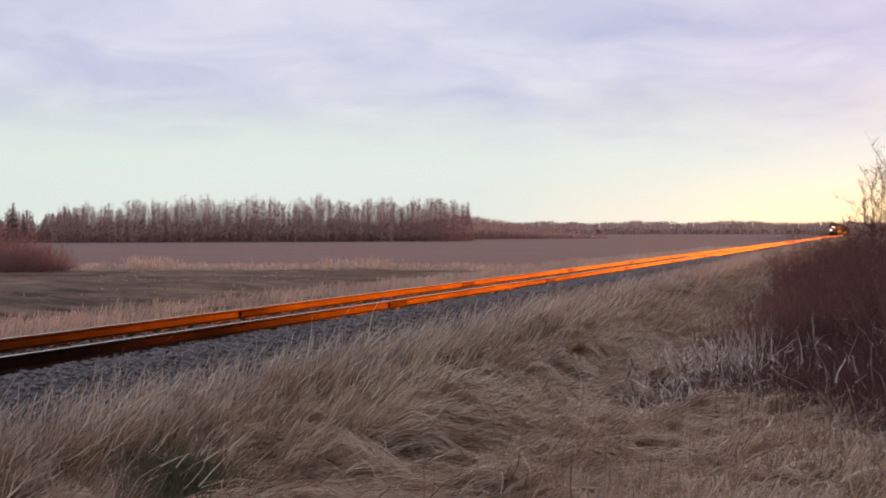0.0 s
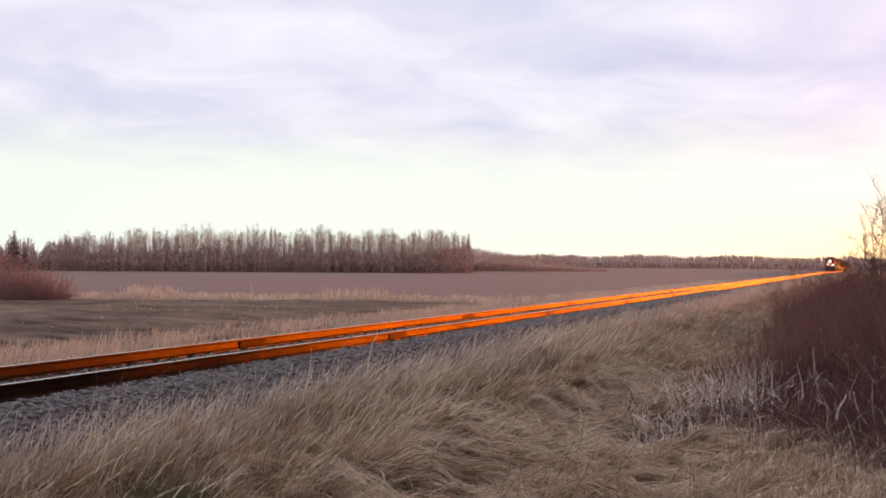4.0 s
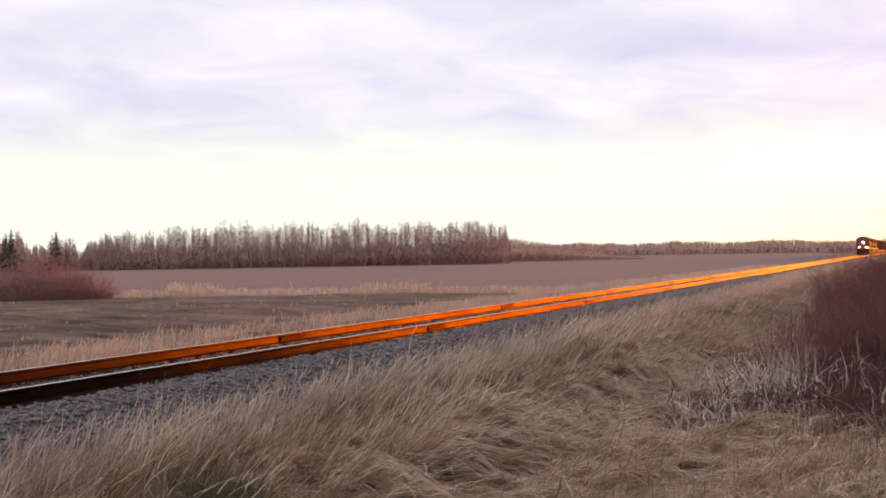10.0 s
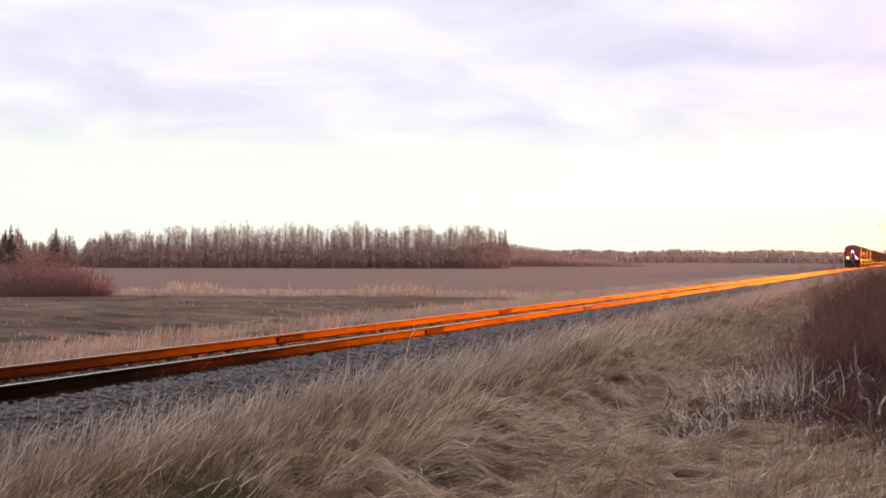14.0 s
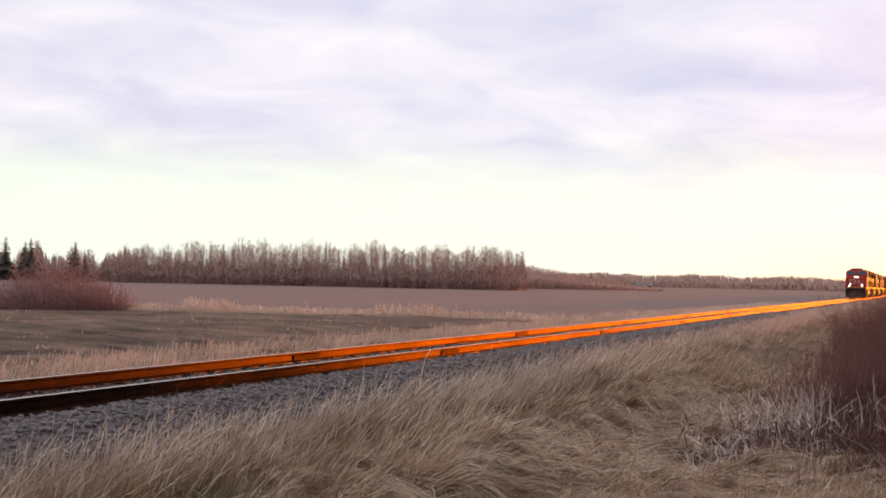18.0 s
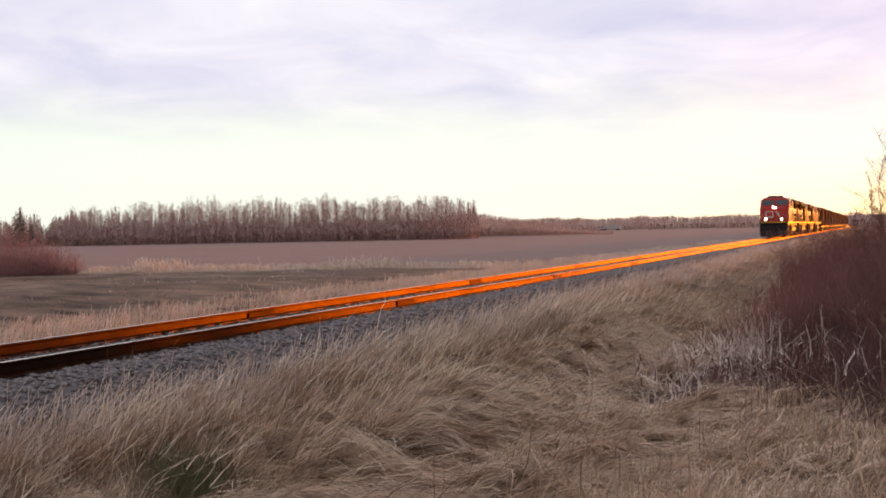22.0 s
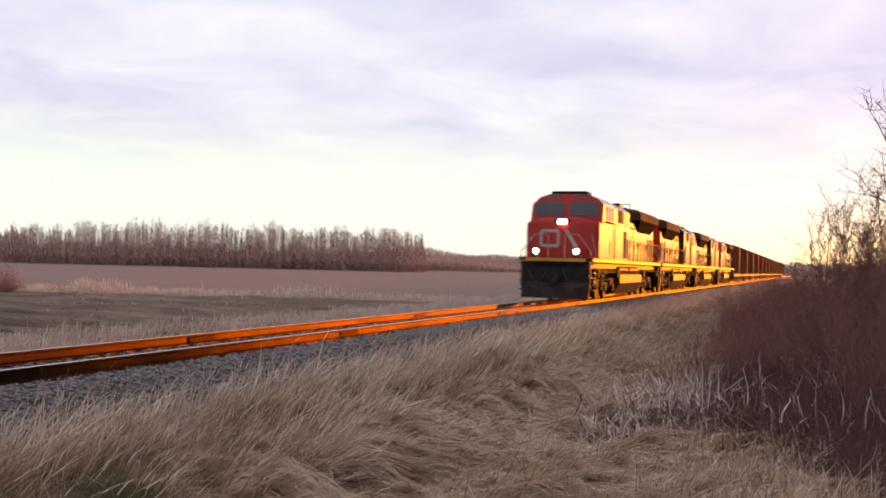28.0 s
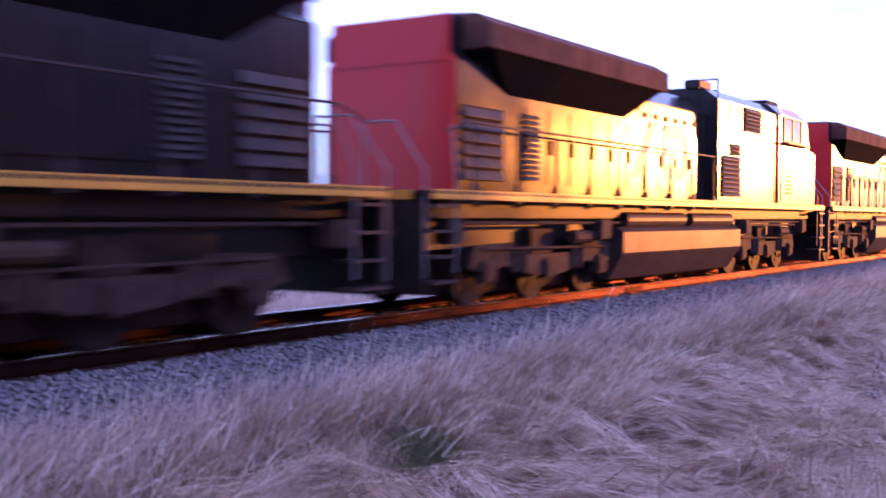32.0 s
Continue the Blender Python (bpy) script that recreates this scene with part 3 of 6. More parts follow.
def tussocks(name, pitch, per, x0, x1, y0, y1, wide, label):
    """Heavy tufts with dark gaps between them; each one's blades rise from one root and fall over together."""
    gx, gy = np.meshgrid(np.arange(x0, x1, pitch), np.arange(y0, y1, pitch * 1.15))
    x = gx.ravel() + rng.normal(0, 0.33, gx.size) * pitch
    y = gy.ravel() + rng.normal(0, 0.33, gx.size) * pitch
    k = (x > -7.0 + 0.25 * field_noise(x, y, 1.3, 2)) & ~in_thicket(x, y)
    k &= np.hypot(x + 5.75, (y - 8.1) * 0.7) > 0.5
    k &= rng.uniform(-1.15, -0.1, len(x)) < field_noise(x, y, 1.5, 0.4) + 0.4 * field_noise(x, y, 3.4, 1.1)
    x, y = x[k], y[k]
    c = len(x)
    head, comb = flow(x, y)
    bank = x > -2.4
    head = np.where(bank, rng.normal(0.2, 0.9, c), head + rng.normal(0, 0.5, c))
    lean = 0.42 + 0.65 * comb + rng.normal(0, 0.28, c)
    droop = 1.1 - 0.3 * comb + rng.normal(0, 0.2, c)
    size = (0.31 + 0.28 * comb) * rng.uniform(0.7, 1.35, c) * np.where(bank, 0.5, 1.0)
    i = np.repeat(np.arange(c), per)
    n = len(i)
    r = pitch * np.where(bank, 0.42, 0.3)[i]
    ox, oy = rng.normal(0, 1, n) * r, rng.normal(0, 1, n) * r
    bx, by = x[i] + ox, y[i] + oy
    heap = 0.14 * np.exp(-(ox ** 2 + oy ** 2) / (pitch * 0.4) ** 2) * rng.uniform(0, 1, n)
    base = np.stack([bx, by, ground_z(bx, by) - 0.02 + heap], -1)
    # outer blades fan away from the root
    fan = np.arctan2(oy, ox)
    turn = head[i] + (0.42 - 0.2 * comb[i]) * np.sin(fan - head[i]) + rng.normal(0, 1, n) * (0.34 - 0.16 * comb[i])
    ln = np.clip(lean[i] + rng.normal(0, 0.2, n), 0.02, 1.5)
    dr = np.minimum(droop[i] + rng.normal(0, 0.3, n), 1.8 - ln)
    stray = rng.uniform(0, 1, n) < 0.05
    turn, ln = np.where(stray, turn + rng.normal(0, 1.0, n), turn), np.where(stray, ln * 0.5, ln)
    ob = blades(name, base, size[i] * rng.uniform(0.45, 1.15, n), wide * (1 + 0.02 * by) * rng.uniform(0.5, 1.5, n), turn, ln, dr, M_grass, 4, None, 0.34)
    tagged(ob, label, "grass", kind="stuff")


def combed_locks(name, count, per, x0, x1, y0, y1, long, wide, loft, wander, mat, label):
    """Locks of long grass lying flat, each following the ground and the flow, its strands drawn together at the tip."""
    x, y = scatter(count, x0, x1, y0, y1, 1.15)
    k = ~in_thicket(x, y) & (np.hypot(x + 5.9, (y - 8.0) * 0.7) > 0.6) & (rng.uniform(-1.3, 0.2, count) < field_noise(x, y, 1.7, 6.4))
    x, y = x[k], y[k]
    c = len(x)
    size = long * rng.uniform(0.6, 1.35, c)
    high = loft * rng.uniform(0.3, 1.5, c)
    off = rng.normal(0, wander, c)
    i = np.repeat(np.arange(c), per)
    n = len(i)
    px, py = x[i].copy(), y[i].copy()
    u, lift = rng.normal(0, 1, n), rng.uniform(0.2, 1.0, n)
    own = rng.normal(0, 0.13, n)
    reach = size[i] * rng.uniform(0.55, 1.1, n)
    start = rng.uniform(0, 0.3, n) * size[i]
    segs, pts = 6, []
    w0 = wide * (1 + 0.03 * y[i]) * rng.uniform(0.5, 1.5, n)
    for q in range(segs + 1):
        t = q / segs
        h = flow(px, py)[0] + off[i] + own * (1 + t)
        if q == 0:
            px, py = px + np.cos(h) * start, py + np.sin(h) * start
        side = np.stack([-np.sin(h), np.cos(h)], -1)
        spread = u * 0.075 * (1.0 - 0.55 * t) * (0.6 + size[i])
        bx, by = px + side[:, 0] * spread, py + side[:, 1] * spread
        dome = np.exp(-0.5 * u ** 2) * 0.6 + 0.4
        z = ground_z(bx, by) + 0.01 + high[i] * dome * lift * math.sin(math.pi * (0.12 + 0.8 * t)) ** 0.8
        p = np.stack([bx, by, z], -1)
        w = (w0 * (1.0 - 0.7 * t) * 0.5)[:, None] * np.stack([side[:, 0], side[:, 1], 0.5 * u], -1)
        pts += [p - w, p + w]
        px, py = px + np.cos(h) * reach / segs, py + np.sin(h) * reach / segs
    v = np.stack(pts, 1).reshape(-1, 3)
    o = np.arange(n)[:, None, None] * (2 * (segs + 1))
    f = np.array([[2 * q, 2 * q + 1, 2 * q + 3, 2 * q + 2] for q in range(segs)])[None]
    tagged(mesh_from(name, v, (o + f).reshape(-1, 4), mat), label, "grass", kind="stuff")


tussocks("tussock_grass", 0.33, 140, -7.4, -5.35, 3.4, 15.0, 0.0072, "feathery dry straw-coloured grass in tufts along the crest")
tussocks("tussock_grass", 0.5, 110, -7.4, -5.3, 15.0, 34.0, 0.012, "feathery dry grass in tufts farther along the crest")
combed_locks("combed_grass", 2900, 44, -6.1, -2.2, 3.6, 29.0, 0.95, 0.0075, 0.22, 0.28, M_grass, "long dry grass combed flat into the ditch in locks")
combed_locks("bank_locks", 1500, 34, -3.0, 2.2, 3.6, 14.0, 0.42, 0.007, 0.13, 1.1, M_bank, "short pale dry grass lying in tufts on the near bank")
near_grass("loose_grass", 1000, 20, -7.7, 3.2, 3.5, 26.0, 1.0, 0.010, "loose dry grass blades between the matted locks")
near_grass("dry_grass", 4600, 24, -7.7, 3.5, 26.0, 190.0, 2.0, 0.026, "long dry straw-coloured grass farther along the slope")


near_grass("bank_grass", 2200, 22, -7.0, 2.8, -4.0, 3.6, 1.0, 0.012, "short pale dry grass round the camera on the bank")
near_grass("bank_grass", 2600, 26, -3.2, 2.6, 3.5, 13.5, 1.0, 0.012, "short pale dry grass on the near bank")


def straw():
    """Locks of bleached straw in swathes over the grass; dark blades imitate shade between."""
    for name, n, mat, lift, wide, lab in (("straw", 17000, M_straw, 0.26, 0.9, "bleached straw strands lying over the matted grass"), ("dark_thatch", 12000, M_hollow_shade, 0.09, 0.95, "dark brown blades standing in for shade in the grass hollows")):
        x, y = scatter(n, -7.0, 2.0, 4.0, 32.0, 1.1)
        k = ~in_thicket(x, y)
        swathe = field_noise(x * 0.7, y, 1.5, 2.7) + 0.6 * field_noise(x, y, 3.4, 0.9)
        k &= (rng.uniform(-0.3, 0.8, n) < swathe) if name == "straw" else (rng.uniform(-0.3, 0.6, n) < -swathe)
        x, y = x[k], y[k]; n = len(x)
        bank = x > -2.6
        head, comb = flow(x, y)
        base = np.stack([x, y, ground_z(x, y) + np.where(bank, 0.4, 1.0) * lift * rng.uniform(0.4, 1.7, n)], -1)
        head = head + rng.normal(0, 0.22, n) + np.where(bank, rng.normal(0, 1.2, n), 0)
        long = np.where(bank, 0.45, 0.85) * rng.uniform(0.4, 1.1, n) * (1.0 if name == "straw" else 0.7)
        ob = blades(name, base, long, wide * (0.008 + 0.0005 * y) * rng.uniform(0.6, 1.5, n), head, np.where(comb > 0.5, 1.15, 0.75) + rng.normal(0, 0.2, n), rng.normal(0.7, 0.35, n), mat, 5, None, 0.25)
        tagged(ob, lab, "grass", kind="stuff")


straw()


def verge_grass():
    """Paler, upright seed-head grass along the ballast's edge, and tufts in the stones."""
    n = 34000
    x, y = -7.05 + rng.normal(0, 0.36, n), 3 + 260 * rng.uniform(0, 1, n) ** 2.6
    x = np.where(rng.uniform(0, 1, n) < 0.03, x - 0.5, x)
    x, y = x[x > -8.0], y[x > -8.0]
    n = len(x)
    base = np.stack([x, y, ground_z(x, y) - 0.03], -1)
    ob = blades("verge_grass", base, rng.uniform(0.15, 0.48, n), (0.014 + 0.0004 * y) * rng.uniform(0.6, 1.4, n), 0.5 + rng.normal(0, 0.6, n), rng.normal(0.2, 0.18, n), rng.normal(0.7, 0.35, n), M_grass_far, 4, None, 0.3, True)
    tagged(ob, "upright pale seed-head grass along the ballast edge", "grass", kind="stuff")
    n = 1700
    r, a = np.abs(rng.normal(0, 0.55, n)), rng.uniform(0, 2 * math.pi, n)
    x, y = -5.75 + r * np.cos(a) * 0.8, 8.3 + r * np.sin(a) * 1.5
    base = np.stack([x, y, ground_z(x, y)], -1)
    ob = blades("green_grass", base, rng.uniform(0.12, 0.34, n), 0.009 * rng.uniform(0.7, 1.3, n), rng.uniform(0, 6.28, n), rng.normal(0.4, 0.2, n), rng.normal(0.5, 0.2, n), M_grass_green)
    tagged(ob, "small patch of fresh green grass on the slope", "grass", kind="stuff")
    # the far side of the track: right of way, then the line of tall grass at the field's edge
    n = 115000
    y = -4 + 190 * rng.uniform(0, 1, n) ** 1.5
    x = rng.uniform(-22.8, -12.9, n)
    k = rng.uniform(-1.0, 0.7, n) < field_noise(x, y, 0.5, 4.0) + np.where(x < -21.5, 0.5, 0)
    x, y = x[k], y[k]; n = len(x)
    base = np.stack([x, y, ground_z(x, y) - 0.03], -1)
    tall = np.where((x < -19.0) & (x > -22.5), 0.85 + 0.3 * field_noise(x, y, 0.45, 1.0), 0.62)
    ob = blades("far_verge_grass", base, 0.85 * tall * rng.uniform(0.35, 0.85, n), (0.019 + 0.0005 * y) * rng.uniform(0.6, 1.5, n), 0.4 + rng.normal(0, 0.8, n), rng.normal(0.15, 0.2, n), rng.normal(0.6, 0.35, n), M_grass_far, 4, None, 0.25, True)
    tagged(ob, "tall pale dry grass beyond the track", "grass", kind="stuff")
    n = 30000
    x, y = rng.uniform(-75, -22.0, n), rng.uniform(5, 75, n)
    k = (-0.355 * x + 0.935 * y < 77) & (rng.uniform(-1.0, 0.8, n) < field_noise(x * 0.4, y, 0.9, 5.0))
    x, y = x[k], y[k]; n = len(x)
    base = np.stack([x, y, ground_z(x, y) - 0.02], -1)
    ob = blades("mown_stubble", base, rng.uniform(0.06, 0.22, n), 0.04 * rng.uniform(0.5, 1.5, n), rng.uniform(0, 6.28, n), rng.normal(1.25, 0.25, n), rng.normal(0.2, 0.2, n), M_stubble, 2)
    tagged(ob, "short brown mown stubble beyond the right of way", "stubble", kind="stuff")
    n = 26000
    x, y = rng.uniform(-70, -22.0, n), rng.uniform(8, 72, n)
    k = (-0.355 * x + 0.935 * y < 77) & (rng.uniform(0.25, 0.9, n) < field_noise(x * 0.25, y * 0.8, 1.1, 3.0) + 0.3 * field_noise(x, y, 1.7, 1.0))
    x, y = x[k], y[k]; n = len(x)
    base = np.stack([x, y, ground_z(x, y) - 0.02], -1)
    ob = blades("plot_grass", base, rng.uniform(0.08, 0.26, n), 0.035 * rng.uniform(0.5, 1.5, n), rng.uniform(0, 6.28, n), rng.normal(0.7, 0.3, n), rng.normal(0.5, 0.3, n), M_grass_far, 3)
    tagged(ob, "low pale tufts left in the mown plot", "grass", kind="stuff")
    n = 44000
    u = rng.uniform(-75, 60, n)
    v = rng.normal(0, 1.6, n) + 1.6
    x, y = -45 + u * 0.935 - v * 0.355, 65.6 + u * 0.355 + v * 0.935
    k = (x < -24) & (rng.uniform(-0.9, 0.8, n) < field_noise(x, y, 0.35, 8.0))
    x, y = x[k], y[k]; n = len(x)
    base = np.stack([x, y, ground_z(x, y) - 0.03], -1)
    h = np.where(field_noise(x, y, 0.3, 2.0) > 0.3, 1.05, 0.55)
    ob = blades("field_edge_grass", base, h * rng.uniform(0.4, 1.1, n), 0.09 * rng.uniform(0.6, 1.4, n), rng.uniform(0, 6.28, n), rng.normal(0.3, 0.3, n), rng.normal(0.7, 0.4, n), M_grass_far, 4, None, 0.3, True)
    tagged(ob, "ragged line of tall pinkish dry grass at the field edge", "grass", kind="stuff")


verge_grass()


def in_dark_thicket(x, y):
    """The rose thicket behind the pale weeds."""
    return (x > -1.6) & (y + 3.4 * x > 9.9)


def dead_weeds():
    # a tangle of bleached, broken stalks before the thicket
    n = 10000
    x, y = rng.uniform(-4.5, 1.2, n), 12.4 + 12.0 * rng.uniform(0, 1, n) ** 0.9
    edge = np.minimum(x + 4.0 - 0.12 * (y - 16), (y + 0.9 * x - 12.1) * 0.5) + 0.45 * field_noise(x, y, 1.1, 2.2)
    k = (edge > rng.uniform(-0.15, 0.5, n)) & ((x < -1.5 + 0.5 * field_noise(x, y, 1.5, 1.0)) | (rng.uniform(0, 1, n) < 0.24)) & (y < 23.5 + rng.normal(0, 1, n))
    k &= rng.uniform(-1.1, 0.7, n) < field_noise(x, y, 2.6, 7.0)
    x, y = x[k], y[k]; n = len(x)
    base = np.stack([x, y, ground_z(x, y) - 0.02 + np.where(rng.uniform(0, 1, n) < 0.5, rng.uniform(0, 0.3, n), 0)], -1)
    pale = rng.uniform(0, 1, n) < 0.8
    for sel, mat, nm, lab in ((pale, M_weed, "dead_weeds", "bleached broken dead weed stalks tangled in the ditch"), (~pale, M_twig, "dark_weed_stems", "dark brown dead weed stems in the ditch")):
        b = base[sel]; m = len(b)
        ob = blades(nm, b, rng.uniform(0.16, 0.55, m), rng.uniform(0.016, 0.044, m), rng.uniform(0, 6.28, m), rng.uniform(0.2, 1.7, m), rng.uniform(-0.7, 1.3, m), mat, 4, None, 0.5)
        tagged(ob, lab, "weeds", kind="stuff")
    n = 40000
    x, y = rng.uniform(-2.0, 3.2, n), 8.0 + 20 * rng.uniform(0, 1, n) ** 1.1
    k = in_dark_thicket(x + 0.6 * field_noise(x, y, 1.1, 6.0) + rng.normal(0, 0.3, n), y + 0.8 * field_noise(x, y, 1.0, 3.0))
    x, y = x[k], y[k]; n = len(x)
    base = np.stack([x, y, ground_z(x, y) - 0.03], -1)
    tall = (0.42 + 0.2 * field_noise(x, y, 1.4, 9.0)) * np.where(y < 12, 0.8, 1.0)
    ob = blades("rose_stems", base, tall * rng.uniform(0.4, 1.5, n), (0.003 + 0.0003 * y) * rng.uniform(0.7, 1.5, n), rng.uniform(0, 6.28, n), np.abs(rng.normal(0.35, 0.35, n)), rng.normal(0.4, 0.7, n), M_rose, 4)
    tagged(ob, "low thicket of thin dark reddish bare stems", "thicket", kind="stuff")
    # scrub thins out up the slope towards the track
    n = 14000
    y = 22 + 50 * rng.uniform(0, 1, n) ** 1.4
    x = -0.3 - np.abs(rng.normal(0, 1.5, n)) - 0.012 * y
    k = rng.uniform(-0.6, 0.6, n) < field_noise(x, y, 0.8, 4.4)
    x, y = x[k], y[k]; n = len(x)
    base = np.stack([x, y, ground_z(x, y) - 0.03], -1)
    tall = (1.0 + 0.4 * field_noise(x, y, 0.7, 9.0)) * np.clip((x + 5.5) / 4.0, 0.35, 1.0)
    ob = blades("slope_scrub", base, tall * rng.uniform(0.4, 1.3, n), (0.004 + 0.00035 * y) * rng.uniform(0.7, 1.5, n), rng.uniform(0, 6.28, n), np.abs(rng.normal(0.25, 0.25, n)), rng.normal(0.3, 0.5, n), M_twig, 4, None, 0.2)
    tagged(ob, "thin reddish bare scrub on the slope below the track", "thicket", kind="stuff")


M_rose = mottled("dark_rose_stem_bark", (0.21, 0.09, 0.075), (0.09, 0.043, 0.038), 3, 0.85, island=True)
dead_weeds()


def branch_mesh(tracks, mat, name, sides=3):
    """Tapered branches, each a list of (point, radius), as thin tubes in one mesh."""
    V, F = [], []
    for tr in tracks:
        ring0 = None
        for i, (p, r) in enumerate(tr):
            d = (tr[min(i + 1, len(tr) - 1)][0] - tr[max(i - 1, 0)][0])
            d = d / (np.linalg.norm(d) + 1e-9)
            a = np.cross(d, (0.31, 0.2, 0.93)) if abs(d[2]) < 0.9 else np.cross(d, (1.0, 0.1, 0))
            a /= np.linalg.norm(a)
            b = np.cross(d, a)
            ring = len(V)
            for s in range(sides):
                t = 2 * math.pi * s / sides
                V.append(p + (a * math.cos(t) + b * math.sin(t)) * r)
            if ring0 is not None:
                for s in range(sides):
                    F.append((ring0 + s, ring0 + (s + 1) % sides, ring + (s + 1) % sides, ring + s))
            ring0 = ring
    return mesh_from(name, V, F, mat)


def limb(R, p, d, length, r, segs, bend, lift):
    """One wandering limb as a list of (point, radius)."""
    tr = [(p.copy(), r)]
    for k in range(segs):
        d = d + R.normal(0, bend, 3) + np.array((0, 0, lift))
        d = d / np.linalg.norm(d)
        p = p + d * length / segs
        tr.append((p.copy(), r * (1 - 0.8 * (k + 1) / segs)))
    return tr


def shrub_tracks(R, stems, height, spread, twigs, thick):
    out, fine = [], []
    for _ in range(stems):
        a, q = R.uniform(0, 2 * math.pi), R.uniform(0, 1) ** 0.6
        p = np.array((math.cos(a) * spread * 0.5 * q, math.sin(a) * spread * 0.5 * q, -0.05))
        d = np.array((math.cos(a) * 0.45 * q, math.sin(a) * 0.45 * q, 1.0))
        h = height * (0.35 + 0.75 * R.uniform(0, 1) ** 0.8) * (1 - 0.35 * q ** 3)
        tr = limb(R, p, d / np.linalg.norm(d), h, thick * R.uniform(0.6, 1.2), 5, 0.12, 0.03)
        out.append(tr)
        for _ in range(twigs):
            i = R.integers(1, 6)
            b = R.uniform(0, 2 * math.pi)
            d2 = np.array((math.cos(b), math.sin(b), R.uniform(0.3, 1.6)))
            fine.append(limb(R, tr[min(i, 5)][0].copy(), d2 / np.linalg.norm(d2), height * R.uniform(0.06, 0.24), thick * 0.36, 3, 0.22, 0.04))
    return out, fine


def tall_tracks(R, stems, height, spread, branches, twigs, thick):
    """Open shrub: upswept stems in a fan, side branches, and sprays of fine twigs."""
    out, fine = [], []
    for _ in range(stems):
        a, q = R.uniform(0, 2 * math.pi), R.uniform(0, 1) ** 0.6
        p = np.array((math.cos(a) * spread * 0.12 * q, math.sin(a) * spread * 0.12 * q, -0.05))
        out_by = spread * 0.42 * q / height
        d = np.array((math.cos(a) * out_by, math.sin(a) * out_by, 1.0))
        h = height * R.uniform(0.6, 1.0) * (1 - 0.2 * q)
        tr = limb(R, p, d / np.linalg.norm(d), h, thick * R.uniform(0.7, 1.2), 8, 0.07, 0.0)
        out.append(tr)
        for _ in range(branches):
            i = R.integers(2, 9)
            b = R.uniform(0, 2 * math.pi)
            d2 = np.array((math.cos(b), math.sin(b), R.uniform(0.8, 2.2)))
            br = limb(R, tr[i][0].copy(), d2 / np.linalg.norm(d2), h * R.uniform(0.08, 0.24), thick * 0.36, 5, 0.13, 0.04)
            out.append(br)
            for _ in range(twigs):
                c = R.uniform(0, 2 * math.pi)
                d3 = np.array((math.cos(c), math.sin(c), R.uniform(0.3, 1.8)))
                fine.append(limb(R, br[R.integers(1, 6)][0].copy(), d3 / np.linalg.norm(d3), h * R.uniform(0.03, 0.09), thick * 0.24, 2, 0.2, 0.0))
    return out, fine


def grown(name, tracks, mat, label, group):
    """A shrub of two parts, its stems and its crown of fine twigs."""
    ob = tagged(new(name), label, "shrub", group)
    for nm, tr in zip(("framework", "crown"), tracks):
        branch_mesh(tr, mat, nm).parent = ob
    return ob


def make_shrub(name, seed, stems, height, spread, twigs, thick, mat, label, group=""):
    return grown(name, shrub_tracks(np.random.default_rng(seed), stems, height, spread, twigs, thick), mat, label, group)


def set_on_ground(ob, x, y, rz=0.0, s=1.0):
    ob.matrix_basis = pose(x, y, float(ground_z(x, y)), 0, 0, rz) @ Matrix.Diagonal((s, s, s, 1))
    return ob


